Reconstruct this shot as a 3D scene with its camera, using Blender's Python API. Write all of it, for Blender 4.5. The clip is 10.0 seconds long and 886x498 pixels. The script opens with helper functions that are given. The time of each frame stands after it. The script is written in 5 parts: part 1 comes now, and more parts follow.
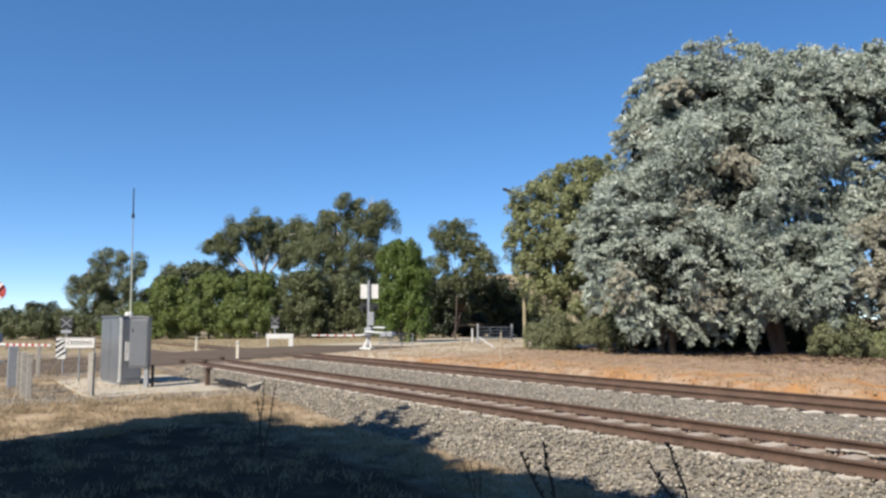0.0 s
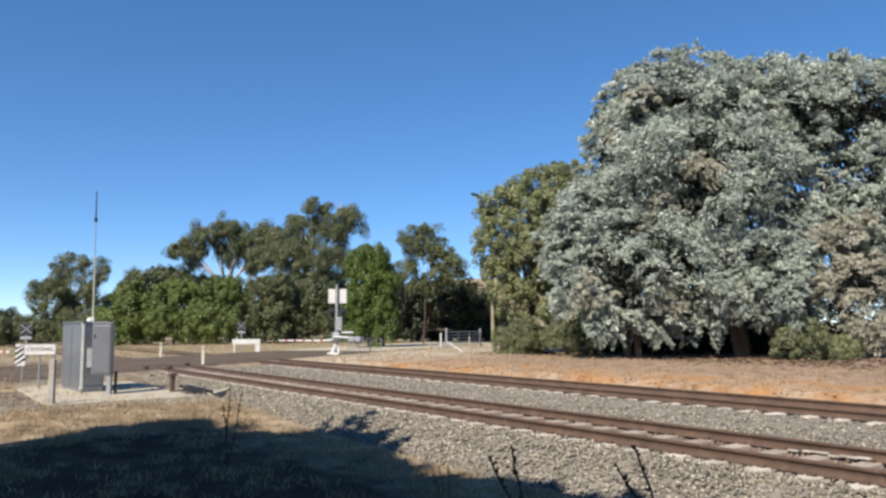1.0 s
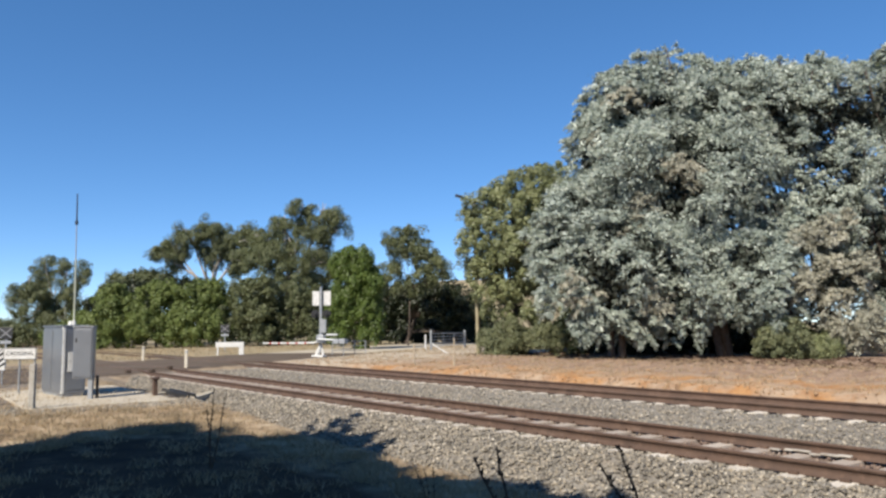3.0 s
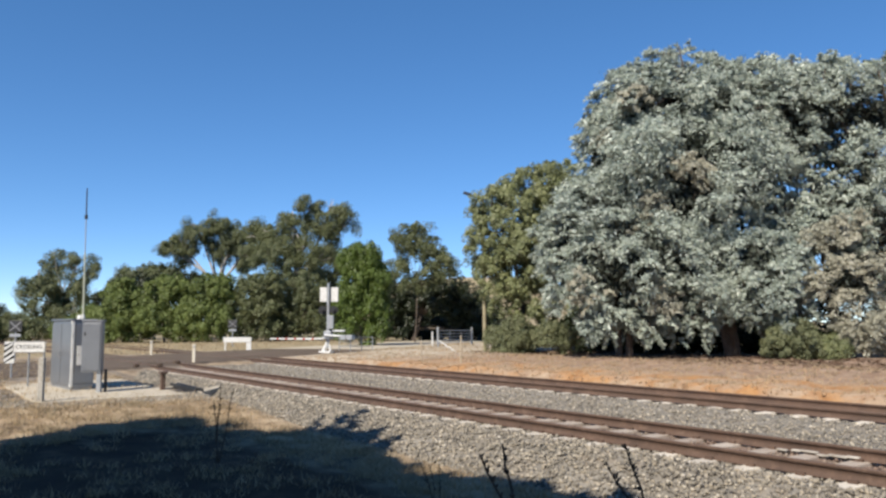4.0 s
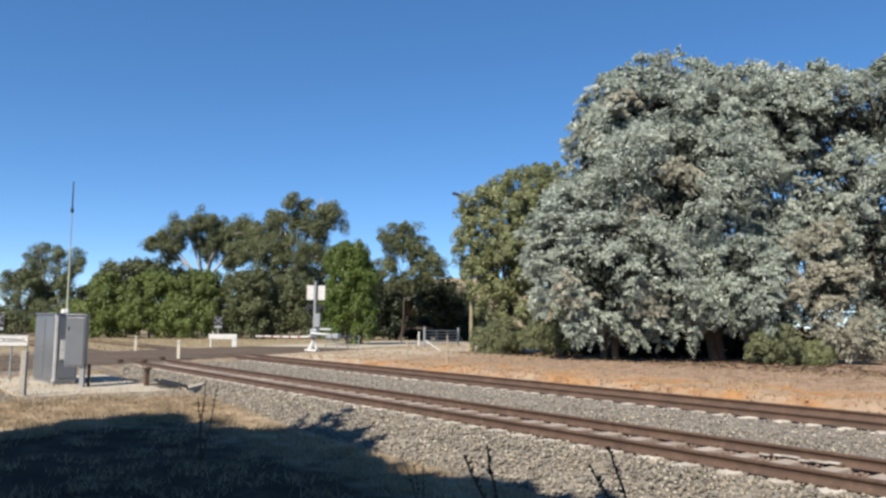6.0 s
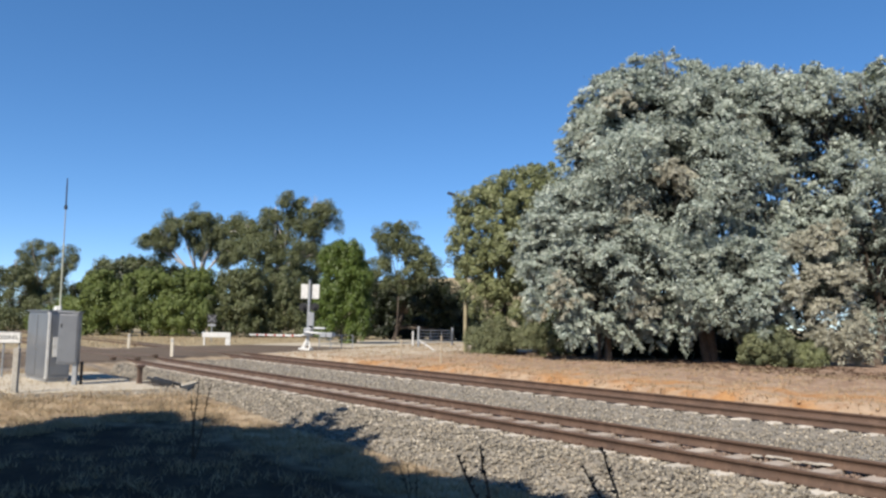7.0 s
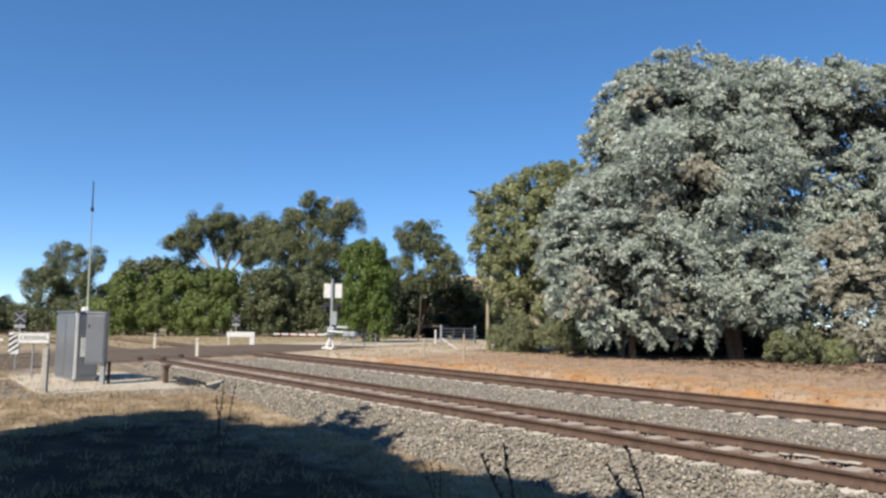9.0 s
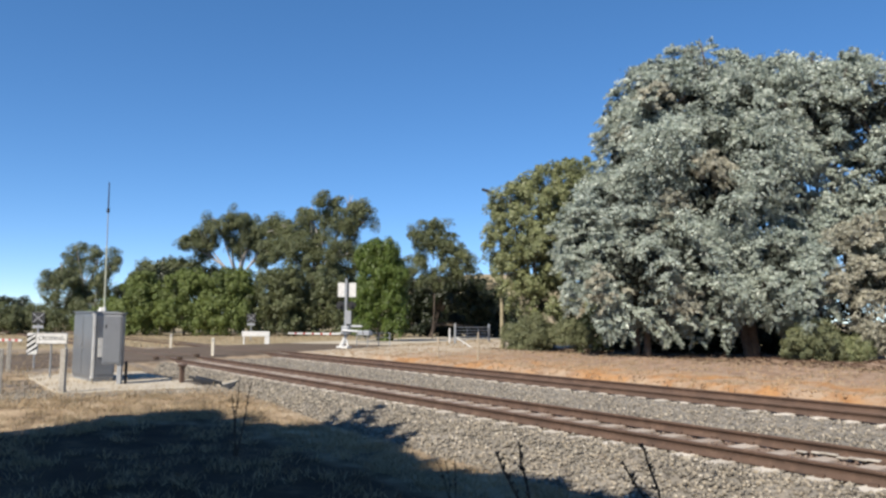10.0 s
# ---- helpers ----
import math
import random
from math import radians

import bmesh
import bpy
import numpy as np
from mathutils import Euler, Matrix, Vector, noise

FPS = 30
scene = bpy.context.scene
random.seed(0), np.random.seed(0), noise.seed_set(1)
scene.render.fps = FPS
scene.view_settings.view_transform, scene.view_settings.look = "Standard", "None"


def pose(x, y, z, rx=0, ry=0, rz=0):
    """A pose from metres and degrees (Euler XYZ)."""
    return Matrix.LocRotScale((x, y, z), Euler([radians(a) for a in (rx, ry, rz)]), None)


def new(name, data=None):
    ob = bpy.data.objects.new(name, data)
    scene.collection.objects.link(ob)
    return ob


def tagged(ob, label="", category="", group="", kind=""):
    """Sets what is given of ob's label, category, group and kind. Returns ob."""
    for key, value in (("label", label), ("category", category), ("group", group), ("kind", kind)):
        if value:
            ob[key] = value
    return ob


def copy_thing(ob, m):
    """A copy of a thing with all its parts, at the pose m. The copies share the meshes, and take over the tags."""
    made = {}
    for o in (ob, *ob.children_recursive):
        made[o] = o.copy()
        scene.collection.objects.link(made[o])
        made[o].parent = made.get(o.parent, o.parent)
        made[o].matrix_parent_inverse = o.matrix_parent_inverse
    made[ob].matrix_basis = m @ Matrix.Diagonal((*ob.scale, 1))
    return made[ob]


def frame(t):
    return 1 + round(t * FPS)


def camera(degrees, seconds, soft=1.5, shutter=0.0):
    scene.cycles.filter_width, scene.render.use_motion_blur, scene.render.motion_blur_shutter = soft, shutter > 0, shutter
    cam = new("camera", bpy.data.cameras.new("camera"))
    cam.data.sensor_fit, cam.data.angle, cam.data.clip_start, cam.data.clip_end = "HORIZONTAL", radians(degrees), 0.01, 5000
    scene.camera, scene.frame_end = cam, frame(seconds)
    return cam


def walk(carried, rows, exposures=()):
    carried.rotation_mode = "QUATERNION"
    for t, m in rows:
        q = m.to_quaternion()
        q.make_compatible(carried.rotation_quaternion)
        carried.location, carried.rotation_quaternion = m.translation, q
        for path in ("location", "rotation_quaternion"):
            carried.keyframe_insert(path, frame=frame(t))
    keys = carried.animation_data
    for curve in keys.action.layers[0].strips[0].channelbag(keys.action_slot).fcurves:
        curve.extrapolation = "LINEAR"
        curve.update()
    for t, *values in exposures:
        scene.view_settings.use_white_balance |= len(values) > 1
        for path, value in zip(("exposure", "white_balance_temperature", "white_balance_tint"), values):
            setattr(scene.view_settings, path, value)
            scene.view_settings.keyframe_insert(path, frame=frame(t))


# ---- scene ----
# ================= camera =================
cam = camera(60.4, 10.0, soft=2.6)
EYE = (0.0, 0.0, 1.68)          # 1.68 m over the rail heads, which are z = 0
# seconds, yaw, pitch, lean
TURNS = [
    (0.0, 0.00, 5.47, -0.18),
    (0.3, -0.59, 5.56, -0.15),
    (0.5, -1.15, 5.67, -0.27),
    (1.0, -2.38, 5.80, -0.39),
    (1.5, -3.40, 5.84, -0.48),
    (2.0, -3.87, 5.91, -0.64),
    (2.5, -3.78, 5.95, -0.77),
    (4.0, -2.99, 5.70, -0.21),
    (4.5, -3.03, 5.63, 0.05),
    (5.0, -3.23, 5.64, 0.25),
    (5.5, -3.54, 5.72, 0.45),
    (7.0, -4.30, 5.70, 1.09),
    (7.5, -4.17, 5.74, 1.20),
    (8.0, -3.81, 5.75, 1.11),
    (8.5, -3.24, 5.69, 0.96),
    (9.0, -2.65, 5.56, 0.77),
    (9.5, -2.12, 5.47, 0.56),
    (10.0, -1.63, 5.44, 0.48),
]
walk(cam, [(t, pose(*EYE, 0, 0, yaw) @ pose(0, 0, 0, 90 + pitch, 0, 0) @ pose(0, 0, 0, 0, 0, lean)) for t, yaw, pitch, lean in TURNS],
     exposures=[(0.0, 0.59), (10.0, 0.59)])

# ================= light =================
SUN_TO = Vector((0.56, 0.83, 0)).normalized()     # the way the shadows fall
SUN_UP = 42.0
world = bpy.data.worlds.new("world")
scene.world = world
world.use_nodes = True
wn = world.node_tree.nodes
sky = wn.new("ShaderNodeTexSky")
sky.sky_type, sky.sun_disc = "NISHITA", False
sky.sun_elevation = radians(SUN_UP)
sky.sun_rotation = math.atan2(-SUN_TO.x, -SUN_TO.y)
sky.air_density, sky.dust_density, sky.ozone_density, sky.altitude = 1.0, 0.0, 1.8, 6000
wn["Background"].inputs["Strength"].default_value = 0.186
deep = wn.new("ShaderNodeHueSaturation")      # a clear, dry, deep blue sky
deep.inputs["Hue"].default_value = 0.503
deep.inputs["Saturation"].default_value = 1.43
soften = wn.new("ShaderNodeGamma")
soften.inputs["Gamma"].default_value = 0.72
world.node_tree.links.new(sky.outputs["Color"], soften.inputs["Color"])
world.node_tree.links.new(soften.outputs["Color"], deep.inputs["Color"])
world.node_tree.links.new(deep.outputs["Color"], wn["Background"].inputs["Color"])
sun_data = bpy.data.lights.new("sun", "SUN")
sun_data.energy, sun_data.angle, sun_data.color = 5.0, radians(0.53), (1.0, 0.92, 0.80)
sun = new("sun", sun_data)
sun_way = Vector((SUN_TO.x, SUN_TO.y, -math.tan(radians(SUN_UP))))
sun.matrix_world = Matrix.Translation((-20, -30, 40)) @ sun_way.to_track_quat("-Z", "Y").to_matrix().to_4x4()

# ================= plan =================
TURN = radians(32.807)
ALONG = Vector((-math.sin(TURN), math.cos(TURN), 0))    # the way the rails run
ACROSS = Vector((math.cos(TURN), math.sin(TURN), 0))
UP = Vector((0, 0, 1))
NEAR_MID, FAR_MID = 10.02, 15.90       # track centre lines across
TIE_TOP = -0.160


def tr(a, p, z=0.0):
    """A place a metres along the rails and p metres across them."""
    return ALONG * a + ACROSS * p + UP * z


def smooth(e0, e1, v):
    k = np.clip((v - e0) / (e1 - e0), 0, 1)
    return k * k * (3 - 2 * k)


ROAD_MID = Vector((-12.5, 42.0, 0))
ROAD_WAY = Vector((0.38, 0.925, 0)).normalized()
ROAD_SIDE = Vector((ROAD_WAY.y, -ROAD_WAY.x, 0))


def wave(x, y, size, seed=0.0):
    """Soft unevenness between -1 and 1."""
    s = 1.0 / size
    return (np.sin(x * s * 2.1 + y * s * 1.3 + seed) + np.sin(-x * s * 1.4 + y * s * 2.6 + 1.7 * seed + 2)
            + np.sin(x * s * 3.7 - y * s * 3.1 + seed * 2.3 + 4)) / 3


def ground_z(x, y):
    x, y = np.asarray(x, float), np.asarray(y, float)
    a = x * ALONG.x + y * ALONG.y
    p = x * ACROSS.x + y * ACROSS.y
    near = -0.5 + 0.32 * smooth(12, 21, a)
    far = -0.02 + 0.1 * smooth(20, 28, p)
    z = near + (far - near) * smooth(12, 20, p)
    bed = smooth(7.0, 7.8, p) * (1 - smooth(18.2, 19.2, p)) * (1 - smooth(37, 40, a))
    z = z + (-0.62 - z) * bed
    u = (x - ROAD_MID.x) * ROAD_SIDE.x + (y - ROAD_MID.y) * ROAD_SIDE.y
    road = (1 - smooth(4.6, 8.0, np.abs(u)))
    z = z + (-0.1 - z) * road
    r = np.hypot(x, y)
    z = z + (wave(x, y, 3.1) * 0.035 + wave(x, y, 0.9, 2) * 0.018) * (1 - road) * (1 - bed)
    bank = smooth(18.8, 20, p) * (1 - smooth(33, 37, p)) * (1 - road)
    z = z + (wave(x, y, 1.9, 5) * 0.085 + wave(x, y, 0.7, 3) * 0.04) * bank
    z = z + wave(x, y, 60, 1) * 0.5 * smooth(90, 250, r)
    z = z + 40 * np.exp(-(((x - 60) / 150) ** 2 + ((y - 620) / 160) ** 2))
    z = z + 0.10 * smooth(-2, 4, 6.0 - p) * (1 - smooth(9, 16, a)) * smooth(3, 8, a)
    return z


def gz(x, y):
    return float(ground_z(x, y))


# ================= materials =================
def ramp(nt, fac, stops):
    r = nt.nodes.new("ShaderNodeValToRGB")
    while len(r.color_ramp.elements) < len(stops):
        r.color_ramp.elements.new(0.5)
    for el, (pos, col) in zip(r.color_ramp.elements, stops):
        el.position = pos
        el.color = (*col, 1) if len(col) == 3 else col
    nt.links.new(fac, r.inputs[0])
    return r.outputs[0]


def noise_tex(nt, vec, scale, detail=4, rough=0.6):
    n = nt.nodes.new("ShaderNodeTexNoise")
    n.inputs["Scale"].default_value, n.inputs["Detail"].default_value, n.inputs["Roughness"].default_value = scale, detail, rough
    nt.links.new(vec, n.inputs["Vector"])
    return n.outputs["Fac"]


def mix(nt, fac, a, b, kind="MIX"):
    m = nt.nodes.new("ShaderNodeMix")
    m.data_type, m.blend_type = "RGBA", kind
    for sock, v in ((m.inputs[0], fac), (m.inputs[6], a), (m.inputs[7], b)):
        if hasattr(v, "links"):
            nt.links.new(v, sock)
        elif isinstance(v, (int, float)):
            sock.default_value = v
        else:
            sock.default_value = (*v, 1)
    return m.outputs[2]


def surf(name, c1, c2, size=1.0, rough=0.7, metal=0.0, bump=0.2, fine=0.03, c3=None, stain=0.35, vary=0.0):
    """A surface of two tones in patches of a size, with fine grain, stains and relief; vary: tone from piece to piece."""
    m = bpy.data.materials.new(name)
    m.use_nodes = True
    nt = m.node_tree
    b = nt.nodes["Principled BSDF"]
    pos = nt.nodes.new("ShaderNodeNewGeometry").outputs["Position"]
    big = noise_tex(nt, pos, 1.0 / size, 5, 0.65)
    small = noise_tex(nt, pos, 1.0 / fine, 3, 0.7)
    col = ramp(nt, big, [(0.32, c1), (0.68, c2)])
    if c3:
        spots = noise_tex(nt, pos, 2.3 / size, 6, 0.7)
        col = mix(nt, ramp(nt, spots, [(0.52, (0, 0, 0)), (0.7, (stain * 2,) * 3)]), col, c3)
    col = mix(nt, 0.55, col, ramp(nt, small, [(0.25, (0.55,) * 3), (0.75, (1.45,) * 3)]), "MULTIPLY")
    if vary:
        rnd = nt.nodes.new("ShaderNodeObjectInfo").outputs["Random"]
        col = mix(nt, 1.0, col, ramp(nt, rnd, [(0, (1 - vary,) * 3), (1, (1 + vary,) * 3)]), "MULTIPLY")
    nt.links.new(col, b.inputs["Base Color"])
    b.inputs["Metallic"].default_value = metal
    nt.links.new(ramp(nt, small, [(0.2, (max(rough - 0.12, 0.05),) * 3), (0.8, (min(rough + 0.12, 1),) * 3)]), b.inputs["Roughness"])
    if bump:
        bp = nt.nodes.new("ShaderNodeBump")
        bp.inputs["Strength"].default_value, bp.inputs["Distance"].default_value = bump, fine
        nt.links.new(small, bp.inputs["Height"])
        nt.links.new(bp.outputs[0], b.inputs["Normal"])
    return m


def bed_stain(m, most=0.95):
    """Rust and brake dust in the ballast between the rails of both tracks."""
    nt = m.node_tree
    b = nt.nodes["Principled BSDF"]
    old = b.inputs["Base Color"].links[0].from_socket
    pos = nt.nodes.new("ShaderNodeNewGeometry").outputs["Position"]
    d = nt.nodes.new("ShaderNodeVectorMath")
    d.operation = "DOT_PRODUCT"
    nt.links.new(pos, d.inputs[0])
    d.inputs[1].default_value = ACROSS
    col = old
    for mid in (NEAR_MID, FAR_MID):
        r = nt.nodes.new("ShaderNodeMath")
        r.operation = "COMPARE"
        nt.links.new(d.outputs["Value"], r.inputs[0])
        r.inputs[1].default_value, r.inputs[2].default_value = mid, 0.78
        patch = nt.nodes.new("ShaderNodeMath")
        patch.operation = "MULTIPLY"
        nt.links.new(r.outputs[0], patch.inputs[0])
        nt.links.new(ramp(nt, noise_tex(nt, pos, 1.3, 5), [(0.3, (0.35,) * 3), (0.62, (most,) * 3)]), patch.inputs[1])
        col = mix(nt, patch.outputs[0], col, (0.187, 0.126, 0.098))
    nt.links.new(col, b.inputs["Base Color"])


def leafy(name, tones, through_light=0.3, rough=0.5, patch=2.0):
    """Leaves: a tone for each leaf, patches of lighter and darker growth, some light coming through."""
    m = bpy.data.materials.new(name)
    m.use_nodes = True
    nt = m.node_tree
    b = nt.nodes["Principled BSDF"]
    geo = nt.nodes.new("ShaderNodeNewGeometry")
    n = len(tones)
    col = ramp(nt, geo.outputs["Random Per Island"], [(i / max(n - 1, 1), c) for i, c in enumerate(tones)])
    big = noise_tex(nt, geo.outputs["Position"], 1.0 / patch, 3)
    col = mix(nt, 0.8, col, ramp(nt, big, [(0.3, (0.72, 0.74, 0.72)), (0.7, (1.25, 1.2, 1.12))]), "MULTIPLY")
    nt.links.new(col, b.inputs["Base Color"])
    b.inputs["Roughness"].default_value = rough
    t = nt.nodes.new("ShaderNodeBsdfTranslucent")
    nt.links.new(col, t.inputs["Color"])
    ms = nt.nodes.new("ShaderNodeMixShader")
    ms.inputs[0].default_value = through_light
    nt.links.new(b.outputs[0], ms.inputs[1])
    nt.links.new(t.outputs[0], ms.inputs[2])
    nt.links.new(ms.outputs[0], nt.nodes["Material Output"].inputs["Surface"])
    return m


def ground_material():
    m = bpy.data.materials.new("ground")
    m.use_nodes = True
    nt = m.node_tree
    b = nt.nodes["Principled BSDF"]
    pos = nt.nodes.new("ShaderNodeNewGeometry").outputs["Position"]

    def dot(v, off=0.0, wob=0.0, size=1.0):
        d = nt.nodes.new("ShaderNodeVectorMath")
        d.operation = "DOT_PRODUCT"
        nt.links.new(pos, d.inputs[0])
        d.inputs[1].default_value = v
        s = nt.nodes.new("ShaderNodeMath")
        s.operation = "ADD"
        nt.links.new(d.outputs["Value"], s.inputs[0])
        s.inputs[1].default_value = off
        w = nt.nodes.new("ShaderNodeMath")
        w.operation = "MULTIPLY_ADD"
        nt.links.new(noise_tex(nt, pos, 1 / size, 5), w.inputs[0])
        w.inputs[1].default_value = wob
        nt.links.new(s.outputs[0], w.inputs[2])
        return w.outputs[0]

    def step(v, e0, e1):
        r = nt.nodes.new("ShaderNodeMapRange")
        nt.links.new(v, r.inputs[0])
        r.inputs[1].default_value, r.inputs[2].default_value = e0, e1
        return r.outputs[0]

    big, mid, fine = (noise_tex(nt, pos, s, 5, 0.65) for s in (0.35, 1.7, 22.0))
    straw = ramp(nt, mid, [(0.3, (0.101, 0.074, 0.050)), (0.5, (0.312, 0.230, 0.144)), (0.7, (0.452, 0.359, 0.242))])
    dust = ramp(nt, mid, [(0.3, (0.161, 0.133, 0.104)), (0.7, (0.246, 0.207, 0.165))])
    clay = ramp(nt, mid, [(0.28, (0.226, 0.113, 0.048)), (0.5, (0.359, 0.187, 0.078)), (0.7, (0.390, 0.234, 0.113))])
    dry = ramp(nt, noise_tex(nt, pos, 0.55, 6, 0.7), [(0.40, (0,) * 3), (0.54, (0.92,) * 3)])
    clay = mix(nt, dry, clay, ramp(nt, mid, [(0.3, (0.257, 0.176, 0.117)), (0.7, (0.406, 0.312, 0.222))]))
    across = dot(ACROSS, 0, 2.4, 1.3)
    col = mix(nt, step(dot(ALONG, 0, 3, 1.0), 21.6, 22.4), straw, mix(nt, ramp(nt, big, [(0.42, (0,) * 3), (0.6, (1,) * 3)]), dust, straw))
    # darker soil tone that puts part of the foreground shade into the colour
    shade_soil = ramp(nt, mid, [(0.3, (0.026, 0.017, 0.011)), (0.55, (0.055, 0.037, 0.024)), (0.72, (0.11, 0.076, 0.048))])
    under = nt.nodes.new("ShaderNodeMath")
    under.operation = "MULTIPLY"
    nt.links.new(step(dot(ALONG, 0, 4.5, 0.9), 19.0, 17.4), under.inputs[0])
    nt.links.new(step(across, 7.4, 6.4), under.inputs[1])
    col = mix(nt, under.outputs[0], col, shade_soil)
    col = mix(nt, step(across, 18.0, 20.0), col, clay)
    litter = ramp(nt, mid, [(0.3, (0.156, 0.098, 0.066)), (0.5, (0.281, 0.195, 0.136)), (0.72, (0.343, 0.257, 0.195))])
    col = mix(nt, step(dot(ACROSS, 0, 5, 2.5), 24.0, 25.5), col, litter)
    sand = ramp(nt, mid, [(0.3, (0.328, 0.269, 0.199)), (0.7, (0.468, 0.402, 0.312))])
    beyond = nt.nodes.new("ShaderNodeMath")
    beyond.operation = "MULTIPLY"
    nt.links.new(step(dot(ALONG, 0, 5, 2.0), 32.5, 39.0), beyond.inputs[0])
    nt.links.new(step(across, 18.0, 20.0), beyond.inputs[1])
    col = mix(nt, beyond.outputs[0], col, sand)
    col = mix(nt, step(across, 42.0, 50.0), col, mix(nt, big, straw, (0.32, 0.285, 0.125)))
    col = mix(nt, step(dot(ALONG, 0, 4, 3.0), 53.0, 56.0), col, mix(nt, big, (0.245, 0.195, 0.115), (0.33, 0.275, 0.175)))
    col = mix(nt, 0.6, col, ramp(nt, fine, [(0.25, (0.6,) * 3), (0.75, (1.4,) * 3)]), "MULTIPLY")
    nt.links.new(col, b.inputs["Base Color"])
    b.inputs["Roughness"].default_value = 0.95
    bp = nt.nodes.new("ShaderNodeBump")
    bp.inputs["Strength"].default_value, bp.inputs["Distance"].default_value = 0.5, 0.04
    nt.links.new(fine, bp.inputs["Height"])
    nt.links.new(bp.outputs[0], b.inputs["Normal"])
    return m


